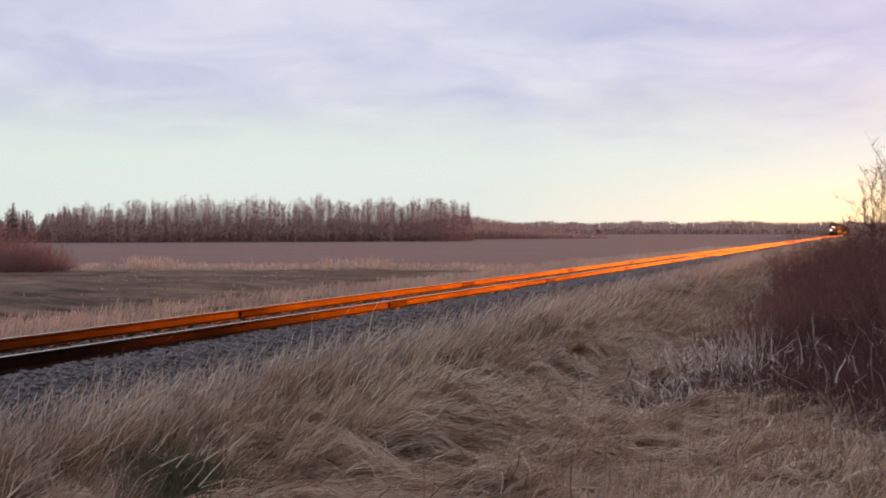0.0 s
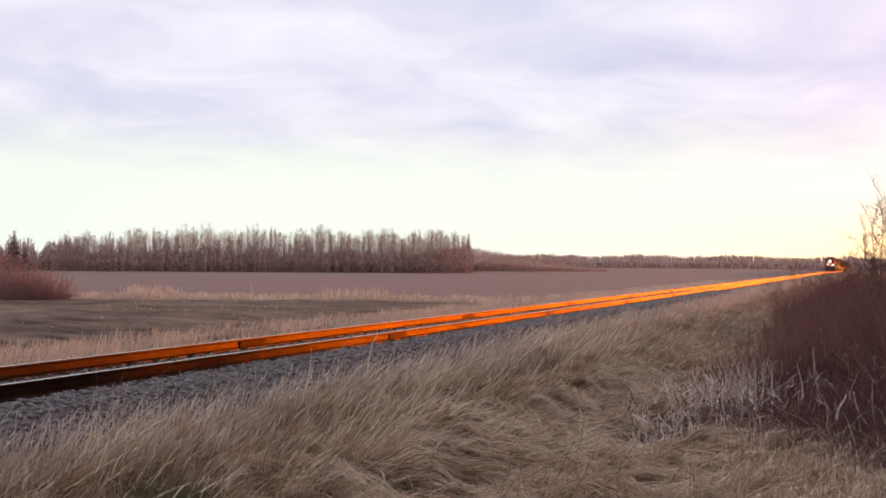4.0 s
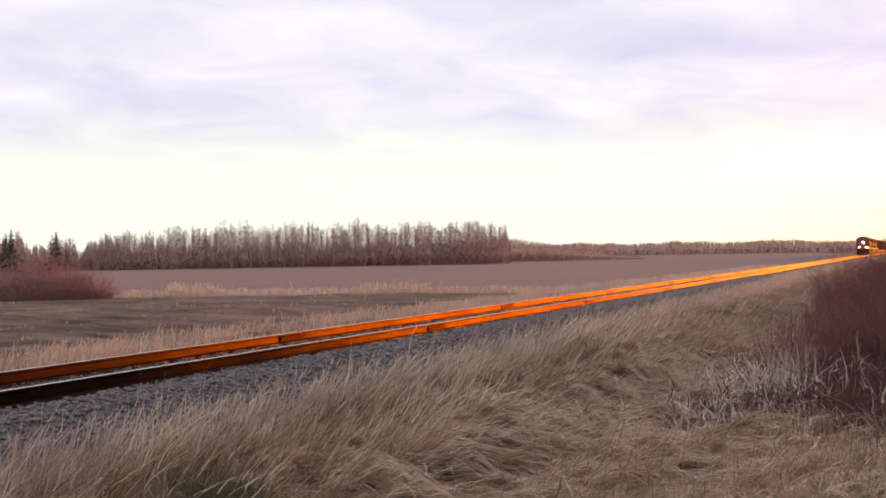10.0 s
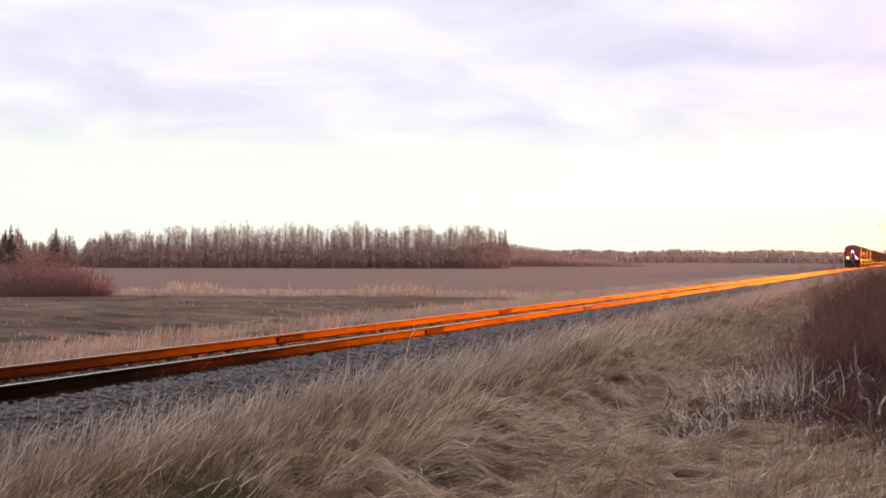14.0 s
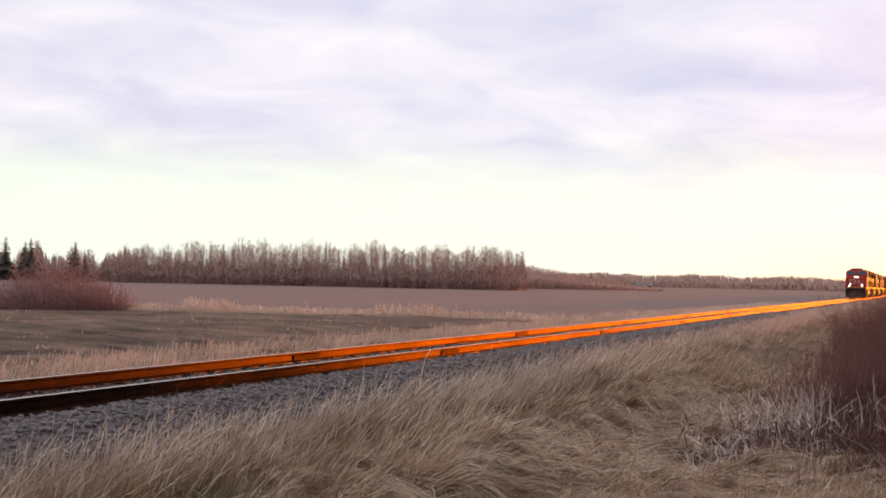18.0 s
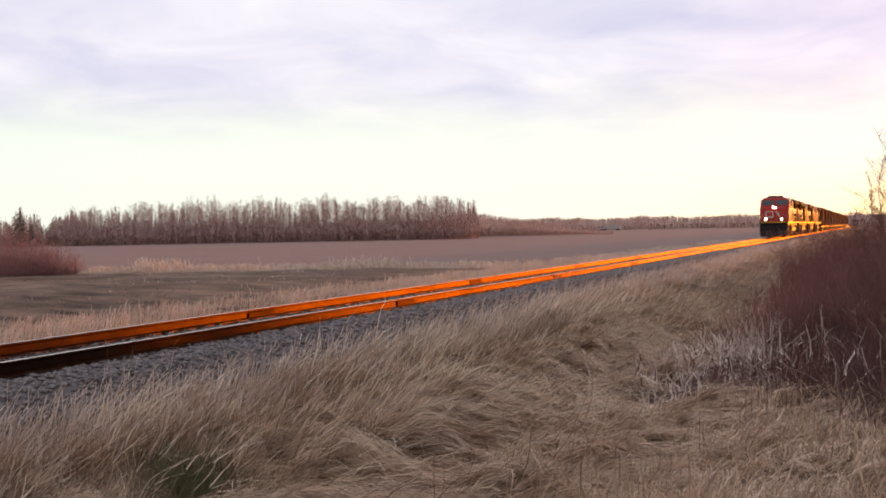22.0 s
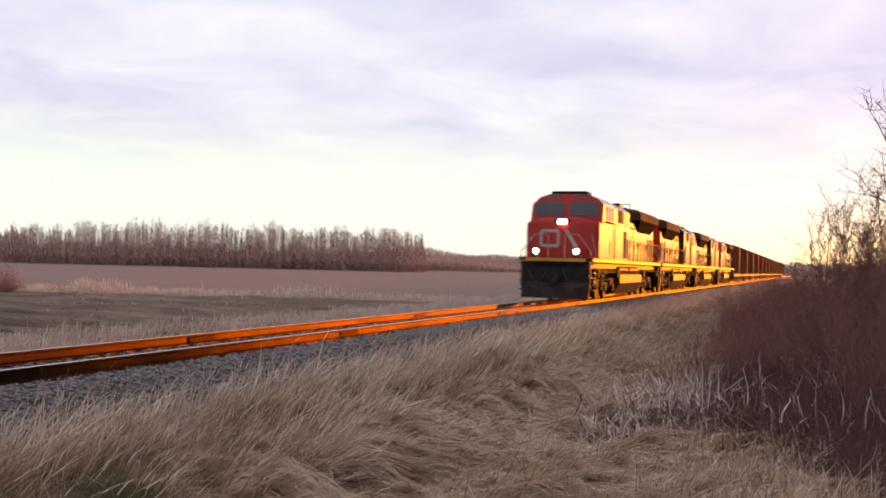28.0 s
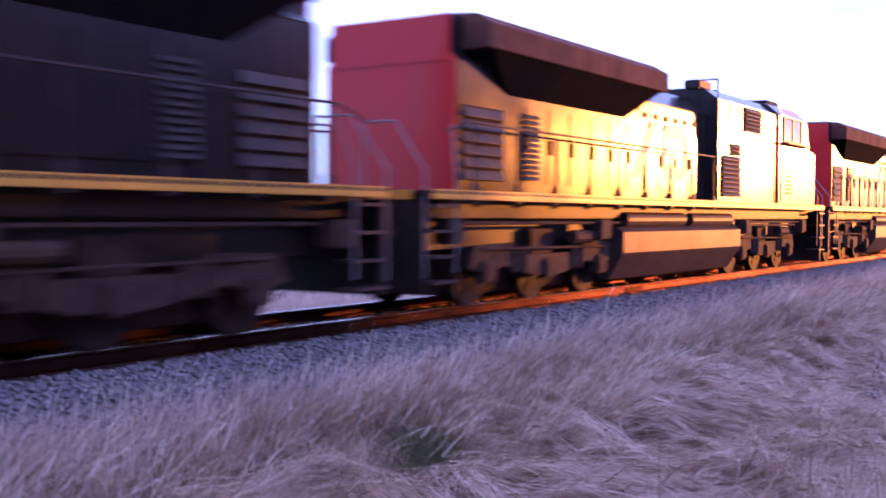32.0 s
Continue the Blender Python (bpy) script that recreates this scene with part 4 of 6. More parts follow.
def shrubs():
    R = np.random.default_rng(11)
    lab = "dense bare reddish-brown shrub on the ditch bank"
    protos = [make_shrub("bare_shrub", 20 + i, 115, 2.1, 2.4, 17, 0.0085, M_twig, lab, "shrubs along the ditch bank") for i in range(3)]
    spots = [(1.6, 14.6), (2.9, 13.4), (1.2, 17.3), (2.8, 16.8), (0.8, 20.4), (2.5, 20.6), (4.1, 18.2), (0.4, 24.2), (1.7, 25.0), (3.6, 23.5),
             (0.1, 28.5), (1.8, 30.0), (0.0, 33.5), (1.5, 36.0), (-0.3, 40.0), (1.2, 43.0), (-0.6, 48.0), (1.0, 52.0), (-1.0, 60.0), (0.6, 66.0), (-1.5, 74.0), (-2.2, 90.0), (-0.4, 71.0), (0.4, 80.0), (-1.0, 84.0), (-0.6, 97.0), (-1.7, 104.0), (-0.2, 112.0), (-2.2, 120.0)]
    for i, (x, y) in enumerate(spots):
        ob = protos[i] if i < 3 else copy_thing(protos[i % 3], Matrix())
        set_on_ground(ob, x, y, R.uniform(0, 360), R.uniform(0.85, 1.08) * (1.0 if y < 42 else 0.75))
    for i, (x, y, size) in enumerate([(-1.2, 36.0, 1.05), (-1.9, 44.0, 1.1), (-2.3, 51.0, 1.15)]):
        set_on_ground(copy_thing(protos[i], Matrix()), x, y, R.uniform(0, 360), size)
    R = np.random.default_rng(23)
    low = 0
    while low < 22:
        x, y = R.uniform(-1.2, 3.0), R.uniform(12.0, 30)
        if in_dark_thicket(x - 0.45, y - 0.8):
            set_on_ground(copy_thing(protos[low % 3], Matrix()), x, y, R.uniform(0, 360), R.uniform(0.22, 0.38) + 0.012 * (y - 12))
            low += 1
    for i, (x, y, h, sp, st) in enumerate([(0.75, 27.0, 3.9, 3.4, 30), (1.5, 26.0, 4.4, 3.0, 22), (0.9, 42.0, 3.4, 2.4, 16), (2.9, 29.0, 4.9, 3.0, 18)]):
        ob = grown("tall_bare_shrub", tall_tracks(np.random.default_rng(50 + i), st, h, sp, 14, 13, 0.017), M_twig, "tall sparse bare shrub with open branches", "tall bare shrubs")
        set_on_ground(ob, x, y)
    # thin young shrubs on the slope below the track
    for i, (x, y, s) in enumerate([(-2.6, 44.0, 0.6), (-3.0, 50.0, 0.55), (-2.0, 38.0, 0.6), (-2.3, 56.0, 0.75), (-3.4, 64.0, 0.6)]):
        ob = make_shrub("young_shrub", 90 + i, 14, 2.1, 1.9, 9, 0.011, M_twig, "thin young bare shrub on the grassy slope", "young shrubs on the slope")
        set_on_ground(ob, x, y, 0, s)
    # unseen shrubs added beside the camera, to darken what the train reflects
    R = np.random.default_rng(17)
    for i in range(34):
        set_on_ground(copy_thing(protos[i % 3], Matrix()), 5.2 + R.uniform(0, 5.0), -14 + 2.6 * i + R.uniform(-1, 1), R.uniform(0, 360), R.uniform(1.5, 2.4))
    # red willow clump beyond the track
    for i, (x, y, wide, high, stems) in enumerate([(-55.4, 58.6, 8.0, 3.5, 1250), (-52.6, 60.2, 4.6, 2.1, 420), (-59.6, 55.2, 5.4, 2.6, 480)]):
        Q = np.random.default_rng(70 + i)
        tracks, fine = [], []
        for _ in range(stems):
            a, q = Q.uniform(0, 2 * math.pi), Q.uniform(0, 1) ** 0.5
            top = high * math.sqrt(max(1 - q * q, 0.02)) * Q.uniform(0.45, 1.05)
            p = np.array((math.cos(a) * wide * 0.36 * q, math.sin(a) * wide * 0.36 * q, -0.05))
            tip = np.array((math.cos(a) * wide * 0.5 * q, math.sin(a) * wide * 0.5 * q, max(top, 0.3)))
            d = tip - p
            n = np.linalg.norm(d)
            st = limb(Q, p, d / n, n, 0.016, 3, 0.1, 0.02)
            tracks.append(st)
            for _ in range(3):
                d2 = Q.normal(0, 0.5, 3) + d / n
                fine.append(limb(Q, st[Q.integers(1, 4)][0].copy(), d2 / np.linalg.norm(d2), high * Q.uniform(0.1, 0.25), 0.01, 2, 0.15, 0.03))
        bush = grown("red_willow_bush", (tracks, fine), M_willow, "rounded leafless red willow bush at the field edge" if i == 0 else "low leafless red willow bush at the field edge", "red willow bushes")
        set_on_ground(bush, x, y)
    # leafless tree whose limbs reach over the shrubs
    R = np.random.default_rng(5)
    tree = tagged(new("bare_tree"), "leafless spreading tree behind the shrubs", "tree")
    trunk = limb(R, np.array((0, 0, -0.1)), np.array((-0.05, 0, 1.0)), 4.2, 0.085, 6, 0.07, 0.05)
    tr_ob = branch_mesh([trunk], M_twig, "trunk", 8); tr_ob.parent = tree
    limbs = []
    for k in range(26):
        i = R.integers(2, 7)
        a = R.uniform(0, 2 * math.pi)
        d = np.array((math.cos(a), math.sin(a), 0.75)); d /= np.linalg.norm(d)
        b = limb(R, trunk[i][0].copy(), d, R.uniform(1.4, 3.0), 0.024, 6, 0.17, 0.05)
        limbs.append(b)
        for _ in range(12):
            j = R.integers(1, 6)
            c = R.uniform(0, 2 * math.pi)
            d2 = np.array((math.cos(c), math.sin(c), 0.6)); d2 /= np.linalg.norm(d2)
            t2 = limb(R, b[j][0].copy(), d2, R.uniform(0.4, 1.1), 0.009, 4, 0.24, 0.03)
            limbs.append(t2)
            for _ in range(3):
                e = R.uniform(0, 2 * math.pi)
                d3 = np.array((math.cos(e), math.sin(e), 0.5)); d3 /= np.linalg.norm(d3)
                limbs.append(limb(R, t2[R.integers(1, 4)][0].copy(), d3, R.uniform(0.15, 0.45), 0.005, 2, 0.25, 0.0))
    cr = branch_mesh(limbs, M_twig, "crown"); cr.parent = tree
    set_on_ground(tree, 2.05, 22.0)


shrubs()


def far_wood(name, n, spots, h0, h1, branches, width, mat, label, under=0.5, spread=1.0):
    """A leafless wood: slim trunks with fine upswept branches, and brush at its foot."""
    R = np.random.default_rng(len(name) + n)
    x, y, hs = spots(R, n)
    h = hs * R.uniform(h0, h1, n)
    foot = np.stack([x, y, ground_z(x, y)], -1)
    lean = R.normal(0, 0.02, (n, 2)) * h[:, None]
    top = foot + np.stack([lean[:, 0], lean[:, 1], h], -1)
    w = (width * R.uniform(0.7, 1.3, n))[:, None]
    stem = np.stack([foot + w * (-1, 0, 0), foot + w * (0.5, 0.8, 0), foot + w * (0.5, -0.8, 0), top], 1).reshape(-1, 3)
    fs = (np.array([(0, 1, 3), (1, 2, 3), (2, 0, 3)])[None] + (np.arange(n) * 4)[:, None, None]).reshape(-1, 3)
    # upswept branches, shorter towards the tip
    i = np.repeat(np.arange(n), branches)
    m = len(i)
    u = np.where(R.uniform(0, 1, m) < under, 0.06 + 0.3 * R.uniform(0, 1, m), 0.3 + 0.68 * R.uniform(0, 1, m) ** 0.8)
    s = foot[i] + (top - foot)[i] * u[:, None]
    a = R.uniform(0, 2 * math.pi, m)
    L = (h[i] * R.uniform(0.08, 0.2, m) * (1.25 - 0.8 * u))[:, None]
    out = np.stack([np.cos(a) * 0.55 * spread, np.sin(a) * 0.55 * spread, np.full(m, 0.84)], -1) * L
    e = np.stack([-np.sin(a), np.cos(a), np.zeros(m)], -1) * width * 0.42
    twig = np.stack([s - e, s + e, s + out], 1).reshape(-1, 3)
    ft = np.arange(m * 3).reshape(-1, 3) + len(stem)
    return tagged(mesh_from(name, np.concatenate([stem, twig]), np.concatenate([fs, ft]), mat), label, "woods", kind="stuff")


def polar_row(az0, az1, d0, d1, shape=None):
    """Spots between two bearings (degrees left of the track) and two distances."""
    def f(R, n):
        a = np.radians(R.uniform(az0, az1, n)); d = R.uniform(d0, d1, n)
        hs = np.ones(n) if shape is None else shape(np.degrees(a))
        return -np.sin(a) * d, np.cos(a) * d, hs
    return f


def off_view_spots(R, n):
    """Spots beside the line for an unseen wood added to block low sun."""
    y = R.uniform(-40, 67, n)
    return np.maximum(9.5, 0.088 * y + 1.0) + R.uniform(0, 15, n), y, np.ones(n)


def wood_crest(a):
    return 0.93 + 0.05 * np.sin(a * 2.1) + 0.04 * np.sin(a * 5.3 + 1) - 0.22 * np.clip((a - 35) / 6, 0, 1)


far_wood("aspen_wood", 900, polar_row(19.7, 40.2, 322, 400, wood_crest), 0.76 * 14.4, 1.02 * 14.4, 130, 0.075, M_bark, "bare aspens standing tall over the wood behind the field", 0.15, 2.6)
far_wood("wood_understory", 3600, polar_row(19.5, 40.8, 318, 390, lambda a: 0.85 + 0.1 * np.sin(a * 2.7) + 0.08 * np.sin(a * 6.1)), 5.2, 9.0, 64, 0.14, M_underwood, "dense bare underwood at the foot of the aspens", 0.6, 1.8)
far_wood("thin_wood", 3000, polar_row(39.5, 62.0, 330, 400, lambda a: 0.8 + 0.16 * np.sin(a * 3.0) + 0.1 * np.sin(a * 7.7)), 7.0, 11.8, 70, 0.2, M_bark, "gappy bare trees beside the aspen wood", 0.66)
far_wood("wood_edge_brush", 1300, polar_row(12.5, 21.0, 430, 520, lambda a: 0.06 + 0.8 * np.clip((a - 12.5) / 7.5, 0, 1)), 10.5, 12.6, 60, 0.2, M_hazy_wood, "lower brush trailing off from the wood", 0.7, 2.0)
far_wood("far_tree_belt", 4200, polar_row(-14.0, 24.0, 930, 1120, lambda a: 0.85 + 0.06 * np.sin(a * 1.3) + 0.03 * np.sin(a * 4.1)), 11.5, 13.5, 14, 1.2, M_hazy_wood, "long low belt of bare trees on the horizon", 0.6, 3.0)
# added wood out of view: shades the near rails and darkens reflections
far_wood("roadside_wood", 1400, off_view_spots, 8.5, 12.5, 80, 0.16, M_twig, "unseen bare wood added beside the camera to block low sun", 0.6)
far_wood("tree_belt_behind", 900, polar_row(-110.0, -14.0, 200, 500), 6.0, 11.0, 10, 0.9, M_bark, "bare trees round the fields", 0.6)


def spruces():
    R = np.random.default_rng(3)
    for az, d, h in ((47.6, 316, 16.0), (45.8, 322, 12.4), (44.9, 322, 11.2), (44.65, 318, 12.2), (42.6, 318, 10.6), (42.1, 316, 7.2), (50.5, 322, 13.0), (49.2, 318, 12.0)):
        tree = tagged(new("spruce_tree"), "dark conical spruce among bare trees", "tree", "spruces by the wood")
        bm = bmesh.new(); cyl(bm, (0, 0, -0.2), (0, 0, h * 0.9), 0.2, 0.03, 6)
        part("trunk", bm, M_bark, tree)
        V, F = [], []
        levels = int(h * 1.9)
        for k in range(levels):
            u = k / levels
            rr = (1.2 + h * 0.13) * (1 - u) ** 0.75 * (1 + 0.3 * math.sin(k * 2.4 + h)) + 0.12
            zz = h * (0.06 + 0.92 * u)
            for j in range(18):
                a = R.uniform(0, 2 * math.pi)
                r = rr * R.uniform(0.35, 1.2)
                t = np.array((math.cos(a), math.sin(a), 0))
                s = np.array((-math.sin(a), math.cos(a), 0)) * r * 0.34
                i = len(V)
                V += [np.array((0, 0, zz + 0.25)), t * r * 0.6 + s + (0, 0, zz - 0.05), t * r + (0, 0, zz - 0.3 * r), t * r * 0.6 - s + (0, 0, zz - 0.05)]
                F.append((i, i + 1, i + 2, i + 3))
        cr = mesh_from("crown", V, F, M_spruce); cr.parent = tree
        a = radians(az)
        set_on_ground(tree, -math.sin(a) * d, math.cos(a) * d)


spruces()


# ---- train ----
def livery(name, rough):
    """Red cab and hood end, black body, with a pale slanted band where they meet; road dirt over all."""
    m, nt, bs = material(name, rough)
    N, L = nt.nodes.new, nt.links.new
    co, sep = N("ShaderNodeTexCoord"), N("ShaderNodeSeparateXYZ")
    L(co.outputs["Object"], sep.inputs[0])

    def math_(op, a, b):
        x = N("ShaderNodeMath"); x.operation = op
        for i, v in enumerate((a, b)):
            if isinstance(v, (int, float)):
                x.inputs[i].default_value = v
            else:
                L(v, x.inputs[i])
        return x.outputs[0]

    def mix(f, a, b):
        x = N("ShaderNodeMix"); x.data_type = "RGBA"
        for s, v in (("A", a), ("B", b)):
            if isinstance(v, tuple):
                x.inputs[s].default_value = (*v, 1)
            else:
                L(v, x.inputs[s])
        L(f, x.inputs["Factor"])
        return x.outputs["Result"]

    def noise(scale, stretch):
        mp = N("ShaderNodeMapping"); mp.inputs["Scale"].default_value = stretch
        n = N("ShaderNodeTexNoise"); n.inputs["Scale"].default_value = scale; n.inputs["Detail"].default_value = 6
        L(co.outputs["Object"], mp.inputs[0]); L(mp.outputs[0], n.inputs["Vector"])
        return n.outputs["Fac"]

    slant = math_("ADD", sep.outputs["Y"], math_("MULTIPLY", math_("SUBTRACT", math_("MAXIMUM", sep.outputs["Z"], 3.0), 3.2), 2.27))
    black = math_("GREATER_THAN", slant, 5.3)
    band = math_("MULTIPLY", math_("MULTIPLY", math_("GREATER_THAN", slant, 5.25), math_("LESS_THAN", slant, 5.6)), math_("GREATER_THAN", sep.outputs["Z"], 3.15))
    end = math_("GREATER_THAN", sep.outputs["Y"], 18.9)
    red = (0.5, 0.034, 0.028)
    c = mix(black, red, (0.018, 0.015, 0.015))
    c = mix(band, c, (0.6, 0.56, 0.52))
    c = mix(end, c, red)
    # streaks of rain and dust
    r = N("ShaderNodeMapRange"); r.inputs["From Min"].default_value, r.inputs["From Max"].default_value = 0.45, 0.8
    r.inputs["To Max"].default_value = 0.16
    L(noise(2.0, (3, 3, 0.35)), r.inputs["Value"])
    c = mix(r.outputs[0], c, (0.13, 0.085, 0.065))
    L(c, bs.inputs["Base Color"])
    rr = N("ShaderNodeMapRange"); rr.inputs["To Min"].default_value, rr.inputs["To Max"].default_value = rough - 0.05, rough + 0.07
    L(noise(1.3, (1, 1, 1)), rr.inputs["Value"]); L(rr.outputs[0], bs.inputs["Roughness"])
    bs.inputs["Specular IOR Level"].default_value = 0.3
    bp = N("ShaderNodeBump"); bp.inputs["Strength"].default_value = 0.12; bp.inputs["Distance"].default_value = 0.02
    L(noise(1.1, (1, 1, 1)), bp.inputs["Height"]); L(bp.outputs[0], bs.inputs["Normal"])
    return m


M_livery = livery("locomotive_paint", 0.18)
M_black = mottled("black_underframe_paint", (0.028, 0.022, 0.02), (0.014, 0.012, 0.012), 2.5, 0.5, obj=True, bump=0.1, spec=0.2)
M_flare = mottled("black_radiator_paint", (0.012, 0.011, 0.012), (0.022, 0.018, 0.018), 1.2, 0.8, obj=True, spec=0.15)
M_radiator = mottled("black_radiator_mesh", (0.006, 0.006, 0.007), (0.012, 0.01, 0.01), 3.0, 0.95, obj=True, spec=0.02)
M_casing = mottled("dusty_casing_paint", (0.16, 0.07, 0.05), (0.07, 0.036, 0.03), 1.4, 0.8, obj=True, rough_var=0.1, spec=0.05)
M_tank = mottled("dusty_fuel_tank_paint", (0.085, 0.052, 0.043), (0.035, 0.024, 0.021), 1.5, 0.5, obj=True, rough_var=0.05, spec=0.2)
M_truck = mottled("dusty_bogie_iron", (0.085, 0.052, 0.042), (0.025, 0.018, 0.016), 4, 0.7, obj=True, spec=0.08)
M_wheel = mottled("brown_wheel_steel", (0.045, 0.03, 0.024), (0.02, 0.016, 0.015), 4, 0.6, 0.0, obj=True, spec=0.12)
M_yellow = mottled("yellow_sill_stripe", (0.75, 0.36, 0.025), (0.55, 0.27, 0.03), 3, 0.4, obj=True)
M_white = mottled("off_white_paint", (0.56, 0.5, 0.46), (0.38, 0.33, 0.3), 3, 0.45, obj=True)
M_rail_grey = mottled("grey_handrail_paint", (0.26, 0.22, 0.21), (0.15, 0.13, 0.125), 6, 0.5, obj=True)
# blue-grey base colour stands in for sky reflected in the glass
M_glass = mottled("sky_toned_cab_glass", (0.07, 0.075, 0.09), (0.1, 0.105, 0.12), 1.0, 0.06, obj=True)
M_slat = mottled("grille_slats", (0.055, 0.04, 0.038), (0.025, 0.02, 0.02), 3, 0.55, 0.0, obj=True, spec=0.2)
M_lamp = glowing("headlight_lens", (1.0, 0.86, 0.6), 90.0)
M_lamp_high = glowing("high_headlight_lens", (1.0, 0.86, 0.6), 110.0)
HALF, HOOD = 1.55, 1.22


def hull(bm, pts, bevel=0.0):
    vs = [bm.verts.new(p) for p in pts]
    g = bmesh.ops.convex_hull(bm, input=vs)
    bmesh.ops.dissolve_limit(bm, angle_limit=0.01, verts=bm.verts[:], edges=bm.edges[:])
    if bevel:
        bmesh.ops.bevel(bm, geom=bm.edges[:], offset=bevel, segments=2, affect="EDGES")


def ring(bm, rect, wide, t0, t1, axis):
    """A flat frame with cut corners, extruded from t0 to t1 along the axis."""
    a0, a1, z0, z1 = rect
    c = wide * 0.8

    def loop(k):
        q = c * (1 - 0.6 * (k > 0))
        l, r, b, t = a0 + k, a1 - k, z0 + k, z1 - k
        return [(l + q, b), (r - q, b), (r, b + q), (r, t - q), (r - q, t), (l + q, t), (l, t - q), (l, b + q)]
    put = (lambda p, v: (p[0], v, p[1])) if axis == "y" else (lambda p, v: (v, p[0], p[1]))
    V = [[bm.verts.new(put(p, v)) for p in loop(k)] for v in (t0, t1) for k in (0.0, wide)]
    fs = []
    for i in range(8):
        j = (i + 1) % 8
        for a, b in ((0, 1), (1, 3), (3, 2), (2, 0)):
            fs.append(bm.faces.new((V[a][i], V[a][j], V[b][j], V[b][i])))
    bmesh.ops.recalc_face_normals(bm, faces=fs)


def handrail(bm, pts, r=0.022):
    for a, b in zip(pts, pts[1:]):
        cyl(bm, a, b, r, None, 6)


def bogie(loco, y, front):
    """A three-axle truck: side frames, springs and brake gear, and its wheelsets."""
    bm = bmesh.new()
    for s in (-1, 1):
        x = s * 1.12
        prism(bm, [(y - 2.55, 0.62), (y - 2.4, 0.95), (y - 1.3, 0.98), (y - 0.9, 0.78), (y + 0.9, 0.78), (y + 1.3, 0.98), (y + 2.4, 0.95), (y + 2.55, 0.62),
                   (y + 2.1, 0.5), (y + 1.5, 0.62), (y + 0.5, 0.42), (y - 0.5, 0.42), (y - 1.5, 0.62), (y - 2.1, 0.5)], x - 0.07, x + 0.07, "x")
        for k in (-2.05, 0, 2.05):
            box(bm, x + s * 0.02 - 0.12, x + s * 0.02 + 0.12, y + k - 0.2, y + k + 0.2, 0.36, 0.72, 0.04)     # axle boxes
        for k in (-1.05, 1.05):
            for q in (-0.14, 0.14):
                cyl(bm, (x + s * 0.05, y + k + q, 0.5), (x + s * 0.05, y + k + q, 0.92), 0.085, None, 8)        # springs
        cyl(bm, (x + s * 0.12, y - 1.5, 1.05), (x + s * 0.12, y - 0.75, 1.05), 0.12, None, 10)                   # brake cylinder
        cyl(bm, (x + s * 0.1, y - 2.2, 0.86), (x + s * 0.1, y + 2.2, 0.9), 0.025, None, 6)
    box(bm, -1.05, 1.05, y - 0.4, y + 0.4, 0.55, 1.2, 0.03)
    box(bm, -0.66, 0.66, y - 2.45, y + 2.45, 0.15, 0.95, 0.05)      # traction motors
    tr = part("truck", bm, M_truck, loco, "dusty three-axle truck")
    for k in (-2.05, 0, 2.05):
        bm = bmesh.new()
        for s in (-1, 1):
            x = s * GAUGE / 2
            cyl(bm, (x - 0.07, 0, 0), (x + 0.07, 0, 0), 0.5, None, 24)
            cyl(bm, (x - s * 0.1, 0, 0), (x - s * 0.06, 0, 0), 0.53, None, 24)
            cyl(bm, (x + s * 0.06, 0, 0), (x + s * 0.1, 0, 0), 0.19, None, 12)
            for q in range(4):
                a = q * math.pi / 2
                cyl(bm, (x + s * 0.06, 0.32 * math.cos(a), 0.32 * math.sin(a)), (x + s * 0.085, 0.32 * math.cos(a), 0.32 * math.sin(a)), 0.07, None, 8)
        cyl(bm, (-GAUGE / 2, 0, 0), (GAUGE / 2, 0, 0), 0.09, None, 8)
        w = part("wheelset", bm, M_wheel, tr, "steel wheels on an axle")
        w.location = (0, y + k, 0.5)


def louvre(loco, name, x, y0, y1, z0, z1, n, label):
    """A framed air intake with slanted slats, on both sides."""
    for s in (-1, 1):
        bm = bmesh.new()
        box(bm, min(s * (x - 0.02), s * (x + 0.012)), max(s * (x - 0.02), s * (x + 0.012)), y0, y1, z0, z1)
        g = part(name, bm, M_flare, loco, label)
        for k in range(n):
            z = z0 + (z1 - z0) * (k + 0.5) / n
            bm = bmesh.new()
            h = (z1 - z0) / n * 0.36
            prism(bm, [(s * (x + 0.012), z + h), (s * (x + 0.06), z - h), (s * (x + 0.06), z - h - 0.012), (s * (x + 0.012), z + h - 0.02)], y0 + 0.03, y1 - 0.03)
            part("slat", bm, M_slat, g)


